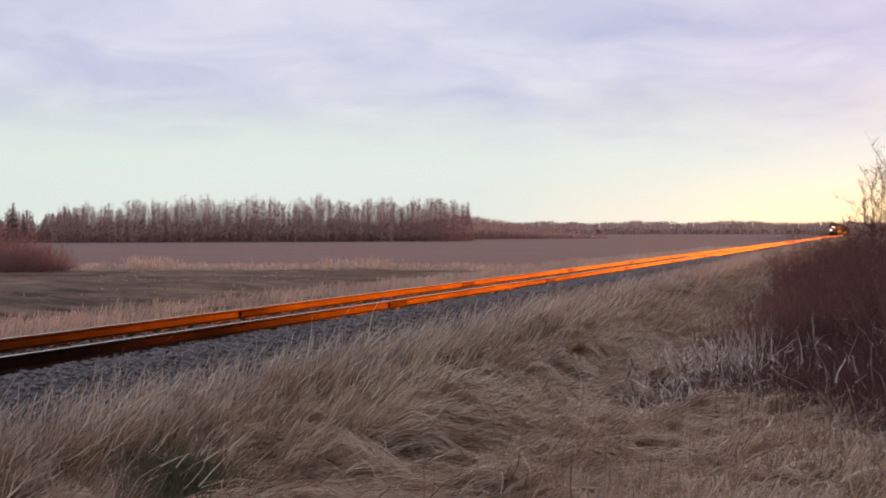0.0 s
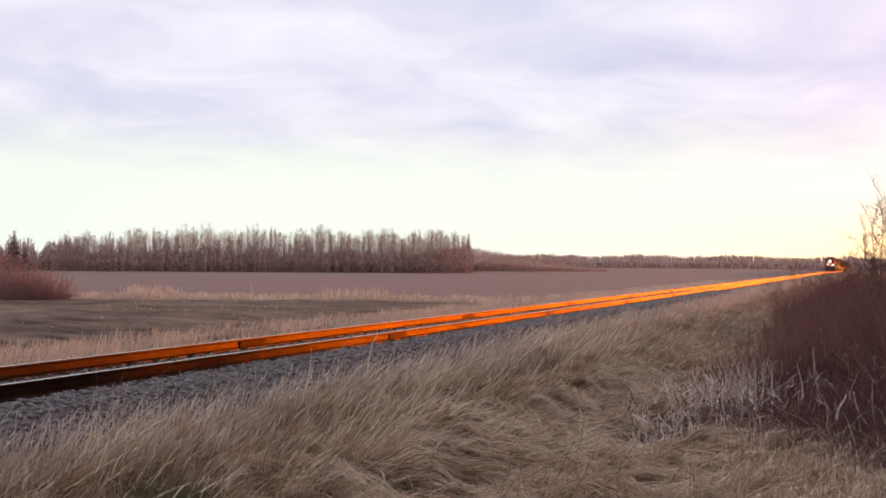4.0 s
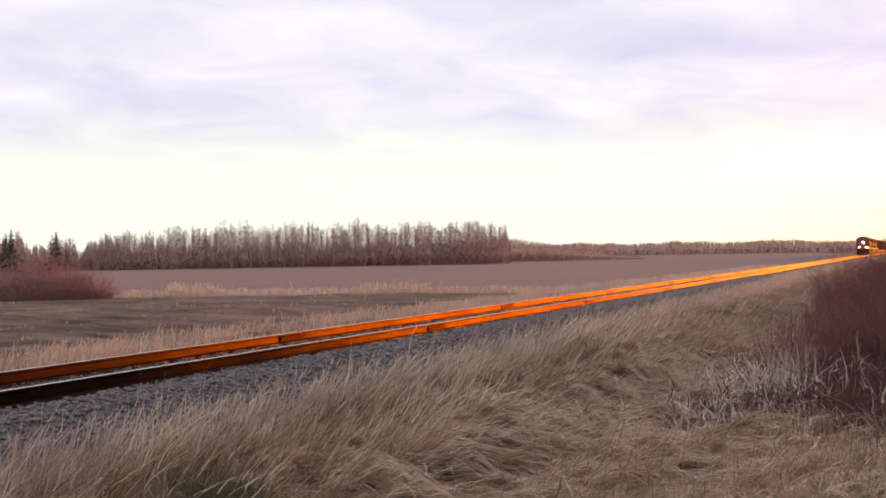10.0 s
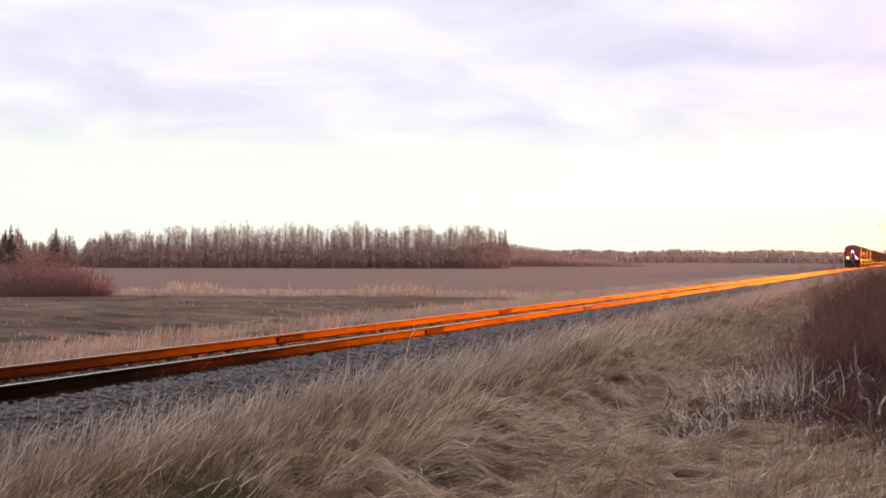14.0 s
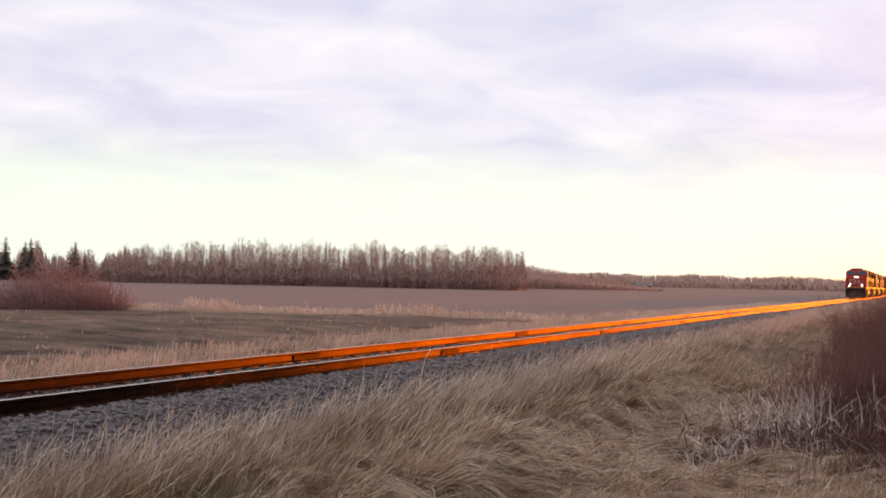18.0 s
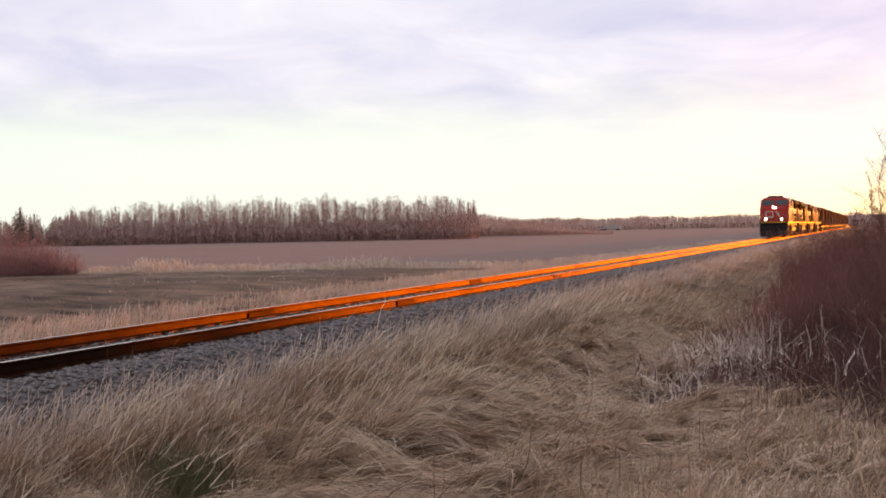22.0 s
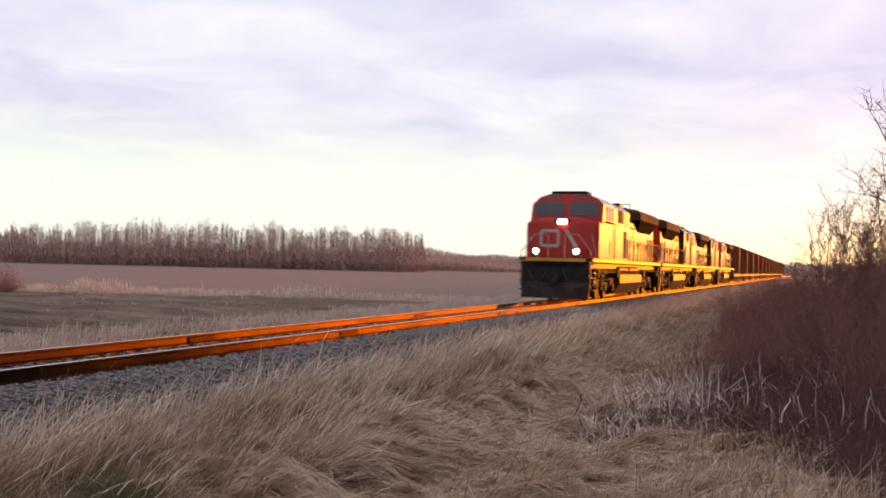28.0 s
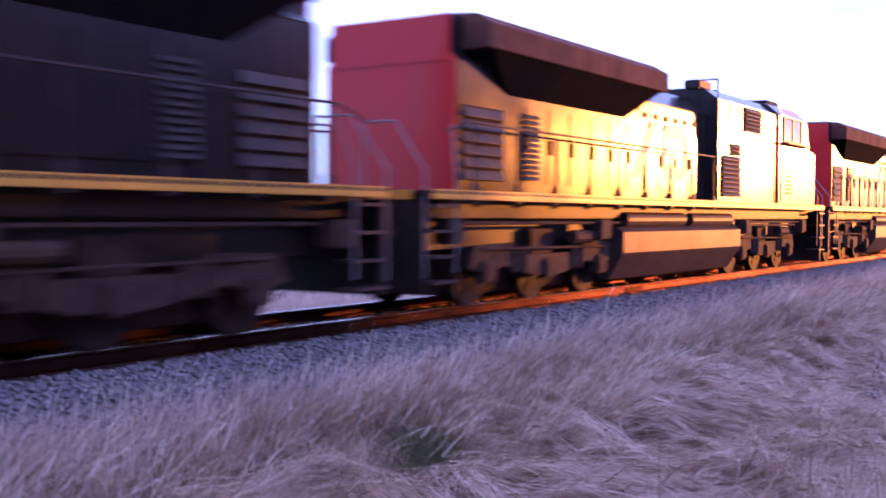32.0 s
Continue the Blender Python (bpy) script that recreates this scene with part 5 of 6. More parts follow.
def build_loco():
    loco = new("diesel_locomotive")
    # underframe with end platforms
    bm = bmesh.new()
    box(bm, -1.22, 1.22, -1.1, 20.1, 1.38, 1.72, 0.02)
    box(bm, -0.9, 0.9, -0.9, 19.9, 0.9, 1.4)
    part("underframe", bm, M_black, loco, "black underframe")
    for s in (-1, 1):
        bm = bmesh.new(); box(bm, min(s * (HALF - 0.04), s * HALF), max(s * (HALF - 0.04), s * HALF), -1.0, 20.0, 1.645, 1.785, 0.008)
        part("sill_stripe", bm, M_yellow, loco, "yellow side sill")
    bm = bmesh.new(); box(bm, -HALF, HALF, -1.1, 20.1, 1.72, 1.765)
    part("walkway", bm, M_black, loco)
    for y, d in ((-1.1, -1), (20.1, 1)):
        bm = bmesh.new(); box(bm, -1.25, 1.25, min(y, y + d * 0.03), max(y, y + d * 0.03), 1.64, 1.77)
        part("end_stripe", bm, M_yellow, loco, "yellow end stripe")
    # nose, wide and bevelled
    bm = bmesh.new()
    hull(bm, [(s * 1.45, 0.0, 1.765) for s in (-1, 1)] + [(s * 1.45, 0.0, 3.28) for s in (-1, 1)] + [(s * 1.1, 0.06, 3.42) for s in (-1, 1)] + [(s * HALF, 0.12, 1.765) for s in (-1, 1)]
         + [(s * HALF, 0.12, 3.25) for s in (-1, 1)] + [(s * HALF, 1.7, 1.765) for s in (-1, 1)] + [(s * HALF, 1.7, 3.42) for s in (-1, 1)] + [(s * 1.2, 1.7, 3.6) for s in (-1, 1)] + [(s * 0.6, 0.15, 3.5) for s in (-1, 1)], 0.03)
    part("nose", bm, M_livery, loco, "red wide nose")
    # cab: raked windshield, angled roof
    bm = bmesh.new()
    hull(bm, [(s * HALF, 0.75, 3.3) for s in (-1, 1)] + [(s * HALF, 1.02, 4.1) for s in (-1, 1)] + [(s * 1.15, 0.75, 3.35) for s in (-1, 1)] + [(s * 1.2, 1.05, 4.42) for s in (-1, 1)] + [(s * 0.7, 1.0, 4.55) for s in (-1, 1)]
         + [(s * HALF, 3.78, 1.77) for s in (-1, 1)] + [(s * HALF, 1.6, 1.77) for s in (-1, 1)] + [(s * HALF, 3.78, 4.12) for s in (-1, 1)] + [(s * 1.2, 3.78, 4.42) for s in (-1, 1)] + [(s * 0.7, 3.78, 4.55) for s in (-1, 1)], 0.03)
    cab = part("cab", bm, M_livery, loco, "red cab")
    for x0, x1 in ((-1.4, -0.12), (0.12, 1.4)):
        bm = bmesh.new()
        hull(bm, [(x * (1.0 if z < 4 else 0.93), 0.715 + 0.215 * (z - 3.35) + d, z) for x in (x0, x1) for z in (3.62, 4.2) for d in (0.0, 0.14)])
        part("windshield", bm, M_glass, cab, "dark raked windshield")
    for s in (-1, 1):
        for y0, y1 in ((1.75, 2.45), (2.6, 3.3)):
            bm = bmesh.new(); box(bm, min(s * 1.53, s * 1.565), max(s * 1.53, s * 1.565), y0, y1, 3.48, 4.05)
            part("side_window", bm, M_glass, cab, "cab side window")
        bm = bmesh.new()
        for a, b in (((1.68, 3.42), (3.38, 3.47)), ((1.68, 4.06), (3.38, 4.1)), ((2.48, 3.42), (2.57, 4.1)), ((1.66, 3.42), (1.74, 4.1)), ((3.31, 3.42), (3.39, 4.1))):
            box(bm, min(s * 1.55, s * 1.585), max(s * 1.55, s * 1.585), a[0], b[0], a[1], b[1])
        part("window_frame", bm, M_rail_grey, cab)
        bm = bmesh.new(); box(bm, min(s * 1.55, s * 1.75), max(s * 1.55, s * 1.75), 1.45, 3.6, 3.36, 3.4)
        part("armrest", bm, M_black, cab)
        # number boards and roof boxes
        bm = bmesh.new(); box(bm, s * 0.55 - 0.33, s * 0.55 + 0.33, 0.97, 1.2, 4.32, 4.52, 0.01)
        part("number_board", bm, M_glass, cab, "dark number board")
        bm = bmesh.new()
        handrail(bm, [(s * 1.6, 3.72, 1.85), (s * 1.6, 3.72, 3.3)], 0.018)
        part("grab_iron", bm, M_rail_grey, cab)
        # nose door seams and steps vents
        bm = bmesh.new()
        for k in range(5):
            z = 2.05 + 0.11 * k
            box(bm, min(s * HALF, s * (HALF + 0.025)), max(s * HALF, s * (HALF + 0.025)), 2.55, 3.05, z, z + 0.05)
        part("side_vent", bm, M_slat, loco)
        bm = bmesh.new()
        for y in (3.79, ):
            box(bm, min(s * HALF, s * (HALF + 0.012)), max(s * HALF, s * (HALF + 0.012)), y, y + 0.03, 1.8, 3.4)
        box(bm, min(s * HALF, s * (HALF + 0.012)), max(s * HALF, s * (HALF + 0.012)), 2.1, 3.6, 2.62, 2.645)
        part("door_seam", bm, M_black, loco)
    bm = bmesh.new(); box(bm, -0.78, 0.78, 1.25, 2.3, 4.5, 4.68, 0.03)
    part("roof_unit", bm, M_flare, cab, "dark flat box on the cab roof")
    # plates on the nose in the railway's pale paint, abstract
    bm = bmesh.new()
    ring(bm, (-0.95, -0.1, 2.24, 2.98), 0.12, -0.012, 0.0, "y")
    part("nose_emblem", bm, M_white, loco, "pale painted ring on the nose")
    bm = bmesh.new()
    prism(bm, [(0.06, 2.98), (0.24, 2.98), (0.72, 2.24), (0.54, 2.24)], -0.012, 0.0)
    part("nose_stroke", bm, M_white, loco, "pale painted slanted stroke on the nose")
    # headlights
    bm = bmesh.new(); box(bm, -0.36, 0.36, 0.0, 0.12, 3.1, 3.42, 0.03)
    hb = part("headlight_box", bm, M_black, loco)
    for x in (-0.1, 0.1):
        bm = bmesh.new(); cyl(bm, (x, 0.03, 3.31), (x, -0.04, 3.31), 0.09, 0.08, 16)
        part("headlight", bm, M_lamp_high, hb, "burning headlight")
    for s in (-1, 1):
        bm = bmesh.new(); box(bm, s * 0.85 - 0.13, s * 0.85 + 0.13, -1.1, -0.86, 1.77, 2.2, 0.02)
        db = part("ditch_light_box", bm, M_black, loco)
        bm = bmesh.new(); cyl(bm, (s * 0.85, -1.09, 2.05), (s * 0.85, -1.16, 2.05), 0.1, 0.085, 16)
        part("ditch_light", bm, M_lamp, db, "burning ditch light")
    # front pilot, plough, coupler, hoses
    for y, d, plough in ((-1.1, -1, True), (20.1, 1, False)):
        bm = bmesh.new()
        box(bm, -HALF + 0.12, HALF - 0.12, min(y, y - d * 0.12), max(y, y - d * 0.12), 0.36, 1.62, 0.01)
        part("pilot", bm, M_black, loco)
        if plough:
            bm = bmesh.new()
            hull(bm, [(s * 1.4, y + 0.1, 0.13) for s in (-1, 1)] + [(s * 1.4, y + 0.1, 0.8) for s in (-1, 1)] + [(s * 0.1, y - 0.55, 0.13) for s in (-1, 1)] + [(s * 0.1, y - 0.2, 0.62) for s in (-1, 1)]
                 + [(s * 1.4, y - 0.15, 0.13) for s in (-1, 1)] + [(s * 1.4, y - 0.02, 0.78) for s in (-1, 1)])
            part("snow_plough", bm, M_plough, loco, "dusty snow plough")
        bm = bmesh.new()
        box(bm, -0.17, 0.17, min(y, y + d * 0.3), max(y, y + d * 0.3), 0.84, 1.08, 0.03)
        box(bm, -0.24, 0.2, min(y + d * 0.28, y + d * 0.5), max(y + d * 0.28, y + d * 0.5), 0.76, 1.12, 0.05)
        part("coupler", bm, M_truck, loco, "knuckle coupler")
        for s in (-1, 1):
            curve = [(np.array((s * (0.35 + 0.75 * t), y + d * (0.1 + 0.12 * math.sin(t * 3.1)), 1.25 - 0.45 * math.sin(t * math.pi))), 0.022) for t in np.linspace(0, 1, 10)]
            branch_mesh([curve], M_slat, "air_hose", 6).parent = loco
        # platform rails and corner steps
        for s in (-1, 1):
            bm = bmesh.new()
            handrail(bm, [(s * 0.35, y - d * 0.08, 1.77), (s * 0.35, y - d * 0.08, 2.75), (s * 0.9, y - d * 0.08, 2.75), (s * 1.46, y - d * 0.02, 2.05), (s * 1.46, y - d * 0.02, 0.55)], 0.018)
            handrail(bm, [(s * 1.3, y - d * 0.95, 2.75), (s * 1.5, y - d * 0.75, 2.05), (s * 1.5, y - d * 0.75, 0.6)], 0.018)
            part("handrail", bm, M_rail_grey, loco, "pale grey handrail")
            for k in range(4):
                z = 0.45 + 0.36 * k
                bm = bmesh.new(); box(bm, min(s * 1.18, s * 1.56), max(s * 1.18, s * 1.56), min(y - d * 0.1, y - d * 0.72), max(y - d * 0.1, y - d * 0.72), z, z + 0.04)
                part("step", bm, M_tank, loco)
    # electrical cabinet behind the cab
    bm = bmesh.new()
    hull(bm, [(s * 1.5, y, 1.765) for s in (-1, 1) for y in (3.8, 8.3)] + [(s * 1.5, y, 4.1) for s in (-1, 1) for y in (3.8, 8.3)] + [(s * 1.1, y, 4.4) for s in (-1, 1) for y in (3.8, 8.3)], 0.02)
    cabinet = part("equipment_cabinet", bm, M_livery, loco, "black equipment cabinet behind the cab")
    louvre(loco, "intake_grille", 1.5, 6.75, 8.1, 1.9, 2.85, 9, "dark slatted intake grille")
    louvre(loco, "intake_grille", 1.5, 6.75, 7.5, 2.87, 3.15, 3, "dark slatted intake grille")
    louvre(loco, "roof_grille", 1.5, 5.15, 6.5, 3.5, 4.08, 6, "dark upper grille")
    for s in (-1, 1):
        bm = bmesh.new()
        handrail(bm, [(s * 1.5, 8.35, 3.5), (s * 1.5, 8.35, 4.55), (s * 1.0, 8.35, 4.55)], 0.018)
        part("roof_grab_iron", bm, M_slat, loco)
        bm = bmesh.new()
        box(bm, min(s * 0.75, s * 1.12), max(s * 0.75, s * 1.12), 7.7, 8.5, 4.36, 4.56, 0.03)
        part("roof_duct", bm, M_slat, loco, "dark duct at the cabinet's rear edge")
        for y in (4.9, 5.45, 6.9, 7.5):
            bm = bmesh.new(); box(bm, min(s * 1.5, s * 1.515), max(s * 1.5, s * 1.515), y, y + 0.025, 3.35, 4.1)
            part("panel_seam", bm, M_black, cabinet)
        bm = bmesh.new(); box(bm, min(s * 1.5, s * 1.515), max(s * 1.5, s * 1.515), 4.2, 6.6, 3.33, 3.36)
        part("panel_seam", bm, M_black, cabinet)
    # engine hood with its doors
    bm = bmesh.new()
    hull(bm, [(s * HOOD, y, 1.765) for s in (-1, 1) for y in (8.28, 18.95)] + [(s * HOOD, y, 3.75) for s in (-1, 1) for y in (8.28, 18.95)] + [(s * 0.8, y, 4.15) for s in (-1, 1) for y in (8.28, 18.95)], 0.02)
    hood = part("engine_hood", bm, M_livery, loco, "black engine hood")
    for s in (-1, 1):
        for k in range(10):
            y = 8.75 + 0.82 * k
            bm = bmesh.new(); box(bm, min(s * HOOD, s * (HOOD + 0.02)), max(s * HOOD, s * (HOOD + 0.02)), y, y + 0.74, 1.95, 3.2, 0.008)
            dr = part("hood_door", bm, M_livery, hood)
            bm = bmesh.new()
            box(bm, min(s * (HOOD + 0.02), s * (HOOD + 0.05)), max(s * (HOOD + 0.02), s * (HOOD + 0.05)), y + 0.62, y + 0.66, 2.45, 2.7)
            part("door_handle", bm, M_slat, dr)
        for k in range(6):
            y = 9.0 + 0.55 * k
            bm = bmesh.new(); box(bm, min(s * HOOD, s * (HOOD + 0.03)), max(s * HOOD, s * (HOOD + 0.03)), y, y + 0.2, 3.42, 3.52)
            part("lifting_lug", bm, M_slat, hood)
        # pale emblem on the hood side
        bm = bmesh.new()
        x0, x1 = sorted((s * (HOOD + 0.022), s * (HOOD + 0.034)))
        ring(bm, (9.6, 11.0, 2.2, 3.36), 0.26, x0, x1, "x")
        part("side_emblem", bm, M_white, hood, "large pale painted ring on the hood")
        bm = bmesh.new()
        prism(bm, [(11.2, 3.36), (11.6, 3.36), (12.6, 2.2), (12.2, 2.2)], x0, x1, "x")
        part("side_stroke", bm, M_white, hood, "large pale slanted stroke on the hood")
    # flared radiator housing with fans on its roof
    bm = bmesh.new()
    hull(bm, [(s * (HOOD + 0.01), y, 3.34) for s in (-1, 1) for y in (12.9, 17.4)] + [(s * 1.55, y, 3.96) for s in (-1, 1) for y in (11.7, 18.4)] + [(s * 1.1, y, 4.0) for s in (-1, 1) for y in (11.6, 18.5)])
    rad = part("radiator_housing", bm, M_radiator, loco, "black flared radiator intake")
    bm = bmesh.new()
    hull(bm, [(s * 1.57, y, 3.93) for s in (-1, 1) for y in (11.5, 18.55)] + [(s * 1.57, y, 4.3) for s in (-1, 1) for y in (11.5, 18.55)] + [(s * 1.3, y, 4.47) for s in (-1, 1) for y in (11.6, 18.5)] + [(s * 0.8, y, 4.53) for s in (-1, 1) for y in (11.7, 18.4)], 0.015)
    part("radiator_casing", bm, M_casing, rad, "dusty brown-black upper casing")
    bm = bmesh.new(); box(bm, -1.1, 1.1, 18.4, 18.97, 3.7, 4.42, 0.02)
    part("hood_end_cap", bm, M_livery, loco)
    for y in (12.7, 14.4, 16.1):
        bm = bmesh.new(); cyl(bm, (0, y, 4.5), (0, y, 4.62), 0.68, 0.66, 24)
        part("radiator_fan", bm, M_slat, rad, "round roof fan")
    for k in range(8):
        for s in (-1, 1):
            y = 12.4 + 0.72 * k
            bm = bmesh.new(); hull(bm, [(s * (HOOD + 0.08), y, 3.5), (s * (HOOD + 0.08), y + 0.03, 3.5), (s * 1.53, y, 3.9), (s * 1.53, y + 0.03, 3.9), (s * (HOOD + 0.03), y, 3.55), (s * (HOOD + 0.03), y + 0.03, 3.55)])
            part("radiator_rib", bm, M_radiator, rad)
    louvre(loco, "rear_grille", HOOD, 17.55, 18.8, 1.95, 3.08, 6, "large slatted rear grille")
    louvre(loco, "side_grille", HOOD, 16.35, 16.95, 2.0, 3.1, 12, "fine slatted grille")
    # exhaust and dynamic brake on the hood's roof
    bm = bmesh.new(); box(bm, -0.55, 0.55, 9.2, 10.6, 4.12, 4.3, 0.03)
    part("exhaust_silencer", bm, M_flare, loco)
    bm = bmesh.new(); cyl(bm, (0.3, 4.6, 4.4), (0.3, 5.1, 4.62), 0.05, 0.09, 8); cyl(bm, (-0.3, 4.6, 4.4), (-0.3, 5.2, 4.62), 0.05, 0.09, 8); box(bm, -0.6, 0.6, 4.4, 5.0, 4.38, 4.44)
    part("horn", bm, M_slat, loco)
    # side handrails on stanchions
    for s in (-1, 1):
        bm = bmesh.new(); handrail(bm, [(s * 1.5, 8.5, 2.78), (s * 1.5, 19.0, 2.78), (s * 1.5, 19.6, 2.6)], 0.02)
        hr = part("side_handrail", bm, M_slat, loco, "thin dark side handrail")
        for k in range(9):
            y = 8.6 + 1.28 * k
            bm = bmesh.new(); cyl(bm, (s * 1.5, y, 1.77), (s * 1.5, y, 2.78), 0.02, None, 6); box(bm, s * 1.5 - 0.04, s * 1.5 + 0.04, y - 0.05, y + 0.05, 1.6, 1.9)
            part("stanchion", bm, M_slat, hr)
    # fuel tank, air reservoirs, pipes
    bm = bmesh.new()
    prism(bm, [(-1.42, 0.72), (-1.42, 1.12), (-1.25, 1.22), (1.25, 1.22), (1.42, 1.12), (1.42, 0.72), (1.1, 0.2), (-1.1, 0.2)], 6.4, 13.3)
    part("fuel_tank", bm, M_tank, loco, "dusty grey fuel tank with slanted lower sides")
    for s in (-1, 1):
        for y0, y1 in ((6.7, 9.4), (9.8, 12.9)):
            bm = bmesh.new(); cyl(bm, (s * 1.2, y0, 1.36), (s * 1.2, y1, 1.36), 0.15, None, 14)
            part("air_reservoir", bm, M_tank, loco, "horizontal air reservoir")
        for z, y0, y1 in ((1.3, 1.0, 6.2), (1.22, 1.5, 5.8), (1.3, 13.4, 18.8)):
            bm = bmesh.new(); cyl(bm, (s * 1.35, y0, z), (s * 1.35, y1, z), 0.028, None, 6)
            part("air_pipe", bm, M_truck, loco)
        for y in (0.6, 5.6, 13.9, 19.0):
            bm = bmesh.new(); box(bm, s * 1.3 - 0.15, s * 1.3 + 0.15, y, y + 0.45, 1.0, 1.36, 0.03)
            part("equipment_box", bm, M_truck, loco)
    bogie(loco, 3.5, True)
    bogie(loco, 15.9, False)
    return loco


M_plough = mottled("dusty_plough_paint", (0.05, 0.036, 0.035), (0.022, 0.018, 0.018), 2.0, 0.7, obj=True, bump=0.2, spec=0.1)


def build_boxcar():
    car = new("boxcar")
    bm = bmesh.new(); box(bm, -1.52, 1.52, 0.0, 16.8, 1.1, 4.5, 0.04)
    body = part("body", bm, M_car, car, "rust-brown ribbed steel body")
    bm = bmesh.new(); hull(bm, [(s * 1.55, y, 4.5) for s in (-1, 1) for y in (-0.05, 16.85)] + [(0, y, 4.68) for y in (-0.05, 16.85)] + [(s * 1.55, y, 4.44) for s in (-1, 1) for y in (-0.05, 16.85)])
    part("roof", bm, M_car, car)
    for s in (-1, 1):
        for k in range(17):
            y = 0.25 + 1.0 * k
            if 7.2 < y < 9.4:
                continue
            bm = bmesh.new(); box(bm, min(s * 1.52, s * 1.6), max(s * 1.52, s * 1.6), y, y + 0.1, 1.2, 4.45)
            part("rib", bm, M_car, body)
        bm = bmesh.new(); box(bm, min(s * 1.52, s * 1.62), max(s * 1.52, s * 1.62), 7.0, 9.8, 1.25, 4.3, 0.02)
        part("sliding_door", bm, M_car, body)
        bm = bmesh.new(); box(bm, min(s * 1.3, s * 1.5), max(s * 1.3, s * 1.5), 0.5, 16.3, 0.85, 1.1)
        part("side_sill", bm, M_black, car)
    for y in (2.2, 14.6):
        bm = bmesh.new()
        for s in (-1, 1):
            prism(bm, [(y - 1.1, 0.35), (y - 1.1, 0.6), (y - 0.4, 0.85), (y + 0.4, 0.85), (y + 1.1, 0.6), (y + 1.1, 0.35), (y + 0.3, 0.3), (y - 0.3, 0.3)], s * 1.05 - 0.06, s * 1.05 + 0.06, "x")
        box(bm, -1.0, 1.0, y - 0.25, y + 0.25, 0.5, 1.1)
        tr = part("truck", bm, M_truck, car)
        for k in (-0.88, 0.88):
            bm = bmesh.new()
            for s in (-1, 1):
                cyl(bm, (s * GAUGE / 2 - 0.07, y + k, 0.45), (s * GAUGE / 2 + 0.07, y + k, 0.45), 0.45, None, 18)
            cyl(bm, (-GAUGE / 2, y + k, 0.45), (GAUGE / 2, y + k, 0.45), 0.085, None, 8)
            part("wheelset", bm, M_wheel, tr)
    for y, d in ((0.0, -1), (16.8, 1)):
        bm = bmesh.new(); box(bm, -0.16, 0.16, min(y, y + d * 0.5), max(y, y + d * 0.5), 0.8, 1.08, 0.03)
        part("coupler", bm, M_truck, car)
    return car


M_car = mottled("rust_brown_car_paint", (0.2, 0.065, 0.04), (0.11, 0.042, 0.03), 1.2, 0.8, obj=True, rough_var=0.08, bump=0.05, spec=0.03)
lead = tagged(build_loco(), "lead diesel locomotive, red nose and black hood, headlights burning", "locomotive", "locomotives of the train")
HOME = pose(TRACK_X, 0, 0)
TURNED = pose(0, 0, 0, 0, 0, 180)
# where each unit's own origin lies behind the lead unit's nose, and whether it runs long hood first
UNITS = [(lead, 0.0, False)]
for off, back in ((20.95 + 20.1, True), (43.0 + 20.1, True), (66.15, False)):
    u = copy_thing(lead, HOME)
    for o in u.children_recursive:
        if o.data and o.data.name.startswith(("headlight", "ditch_light")) and "box" not in o.data.name:
            o.data = o.data.copy()
            o.data.materials[0] = M_glass
            o["label"] = "unlit lamp"
    tagged(u, "trailing diesel locomotive running long hood first" if back else "trailing diesel locomotive running cab first")
    UNITS.append((u, off, back))
car0 = tagged(build_boxcar(), "rust-brown ribbed steel boxcar behind the locomotives", "boxcar", "boxcars of the train")
CARS = [(car0, 87.1)]
for k in range(1, 15):
    CARS.append((copy_thing(car0, HOME), 87.1 + 17.9 * k))


# ---- crossing sign, far truck ----
def warning_sign():
    sign = tagged(new("road_sign"), "grey back of a diamond road sign on a post", "road sign")
    bm = bmesh.new(); box(bm, -0.05, 0.05, -0.05, 0.05, -0.3, 3.25, 0.006)
    part("post", bm, M_bark, sign, "weathered square post")
    bm = bmesh.new()
    prism(bm, [(-0.32, 2.96), (0, 3.28), (0.32, 2.96), (0, 2.64)], 0.054, 0.062)
    part("panel", bm, M_signback, sign, "bare grey metal diamond panel")
    for z in (2.8, 3.12):
        bm = bmesh.new(); cyl(bm, (0, -0.05, z), (0, -0.07, z), 0.015, None, 8)
        part("bolt", bm, M_slat, sign)
    sign.matrix_basis = pose(-30.4, 28.2, float(ground_z(-30.4, 28.2)), 0, 1.5, 47)


M_signback = mottled("bare_sign_metal", (0.78, 0.74, 0.72), (0.64, 0.6, 0.58), 3, 0.5, 0.3, obj=True)
warning_sign()


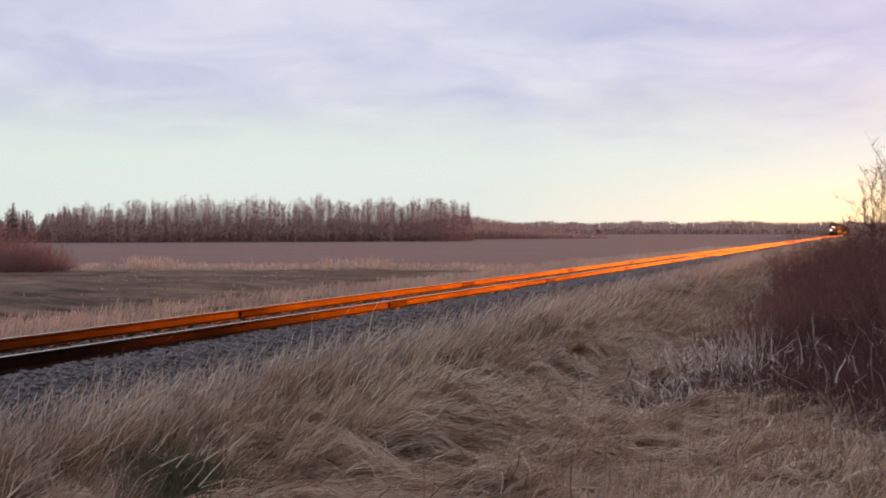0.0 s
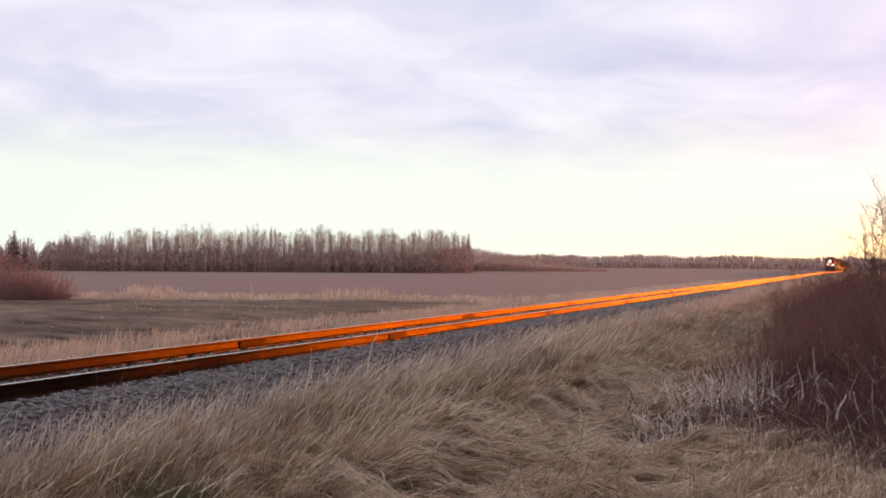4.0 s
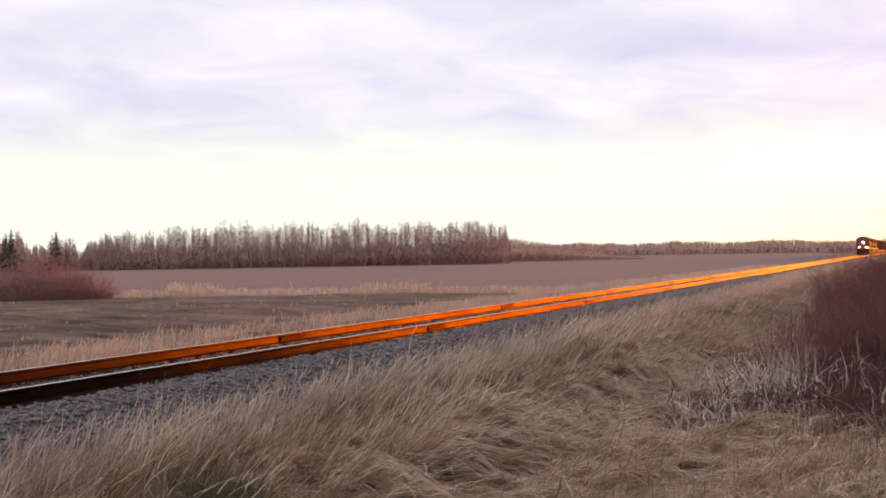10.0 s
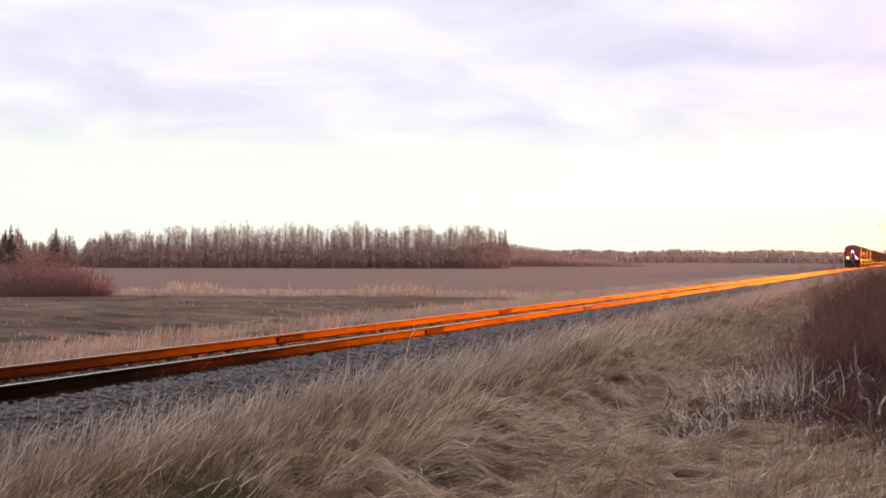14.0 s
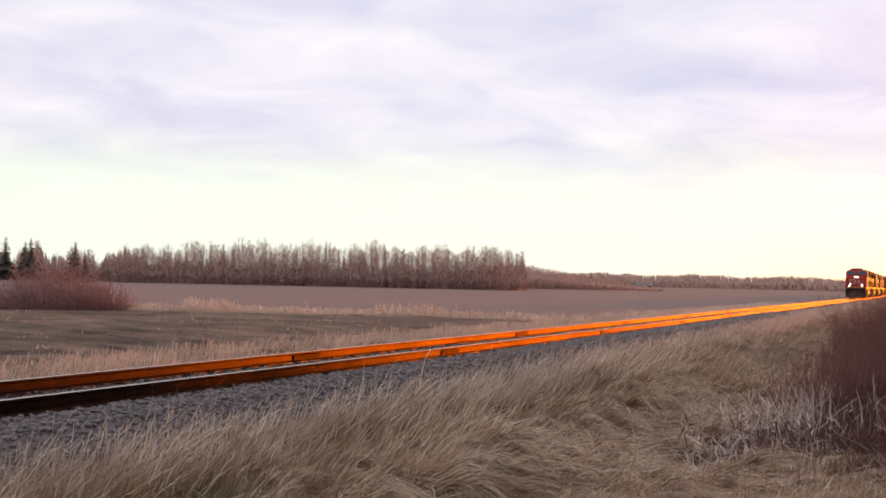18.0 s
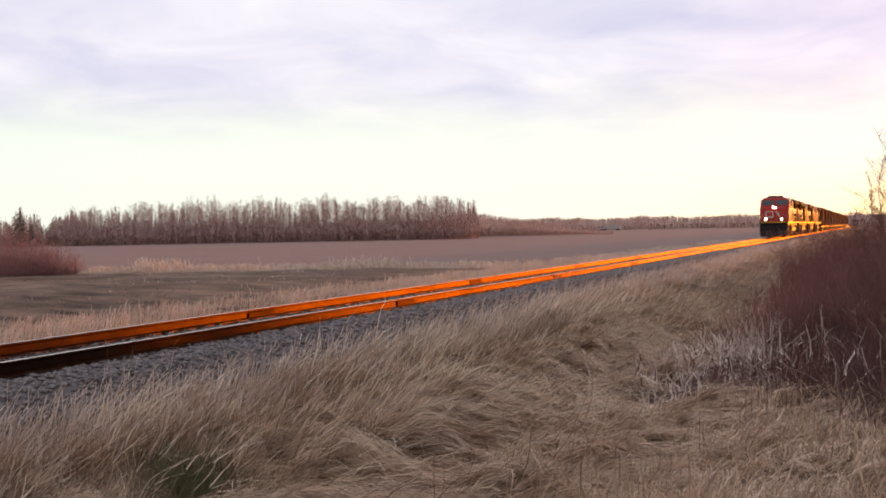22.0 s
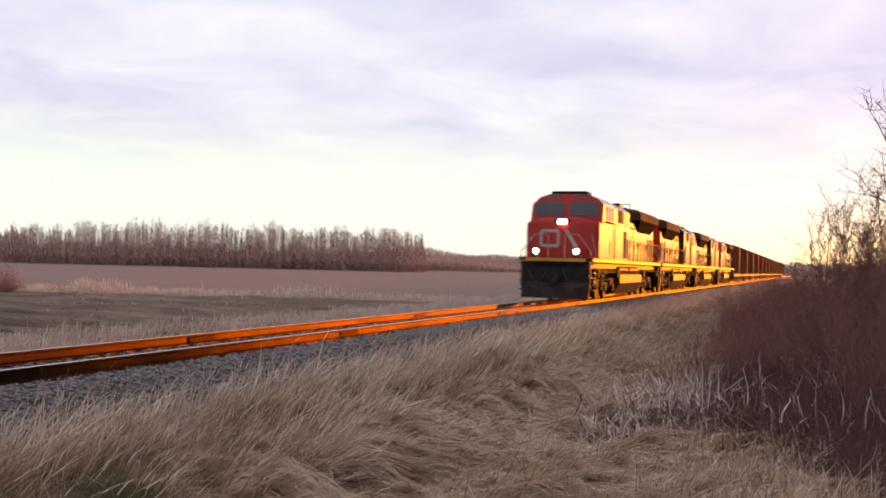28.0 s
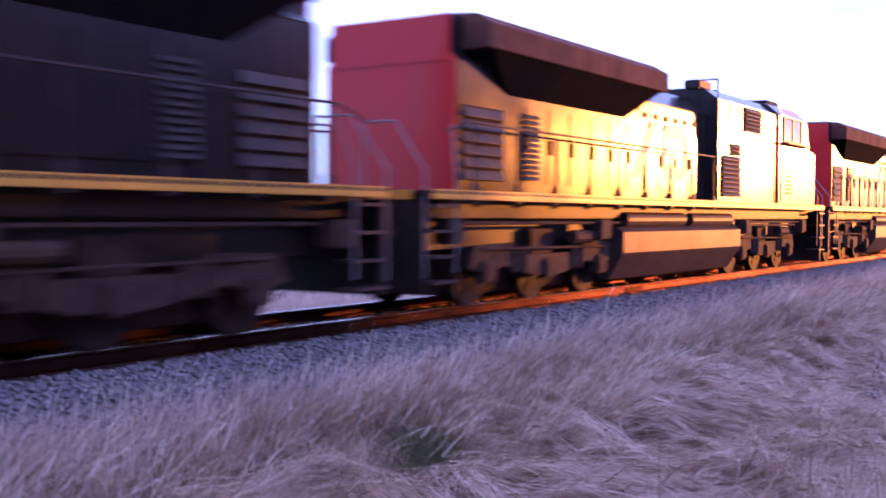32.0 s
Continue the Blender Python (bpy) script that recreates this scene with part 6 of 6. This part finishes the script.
def far_truck():
    t = tagged(new("semi_truck"), "white semi-trailer truck on the road beyond the field", "truck")
    bm = bmesh.new(); box(bm, -1.3, 1.3, 0, 13.5, 1.1, 4.0, 0.05)
    part("trailer", bm, M_white, t, "long white trailer")
    bm = bmesh.new()
    hull(bm, [(s * 1.2, y, z) for s in (-1, 1) for y, z in ((-0.6, 0.9), (-0.6, 3.7), (-2.2, 3.5), (-2.7, 2.2), (-4.2, 1.9), (-4.3, 0.9))], 0.05)
    part("tractor", bm, M_white, t, "white tractor cab")
    bm = bmesh.new(); box(bm, -1.21, 1.21, -2.4, -1.2, 2.3, 3.2)
    part("cab_window", bm, M_glass, t)
    for y in (-3.4, -0.9, 0.4, 11.0, 12.2):
        bm = bmesh.new(); cyl(bm, (-1.25, y, 0.5), (1.25, y, 0.5), 0.5, None, 14)
        part("wheel", bm, M_slat, t)
    return t


truck = far_truck()



# ---- what moves ----
def nose_y(t):
    """How far up the line the lead unit's nose is."""
    return 17.8 + 13.53 * (30 - t) if t <= 30 else 17.8 - 13.30 * (t - 30)


def motions():
    times = (0, 8, 16, 24, 28, 29, 30, 31, 32)
    for u, off, back in UNITS:
        walk(u, [(t, pose(TRACK_X, nose_y(t) + off, 0) @ (TURNED if back else Matrix())) for t in times])
    for c, off in CARS:
        walk(c, [(t, pose(TRACK_X, nose_y(t) + off, 0)) for t in times])
    # wheels of the two front units roll on the rails
    for u, off, back in UNITS[:2]:
        for w in u.children_recursive:
            if w.name.startswith("wheelset"):
                at = w.location.copy()
                way = -1 if back else 1
                walk(w, [(k / 20, Matrix.Translation(at) @ Matrix.Rotation(way * (nose_y(0) - nose_y(k / 20)) / 0.5, 4, "X")) for k in range(641)])
    # the truck creeps along behind the far field edge
    rows = []
    for t in (0, 8, 16, 24, 32):
        a = radians(14.36 - 0.222 * (t - 15.6))
        d = 900.0
        x, y = -math.sin(a) * d, math.cos(a) * d
        rows.append((t, pose(x, y, float(ground_z(x, y)), 0, 0, -90 - 14)))
    walk(truck, rows)


motions()
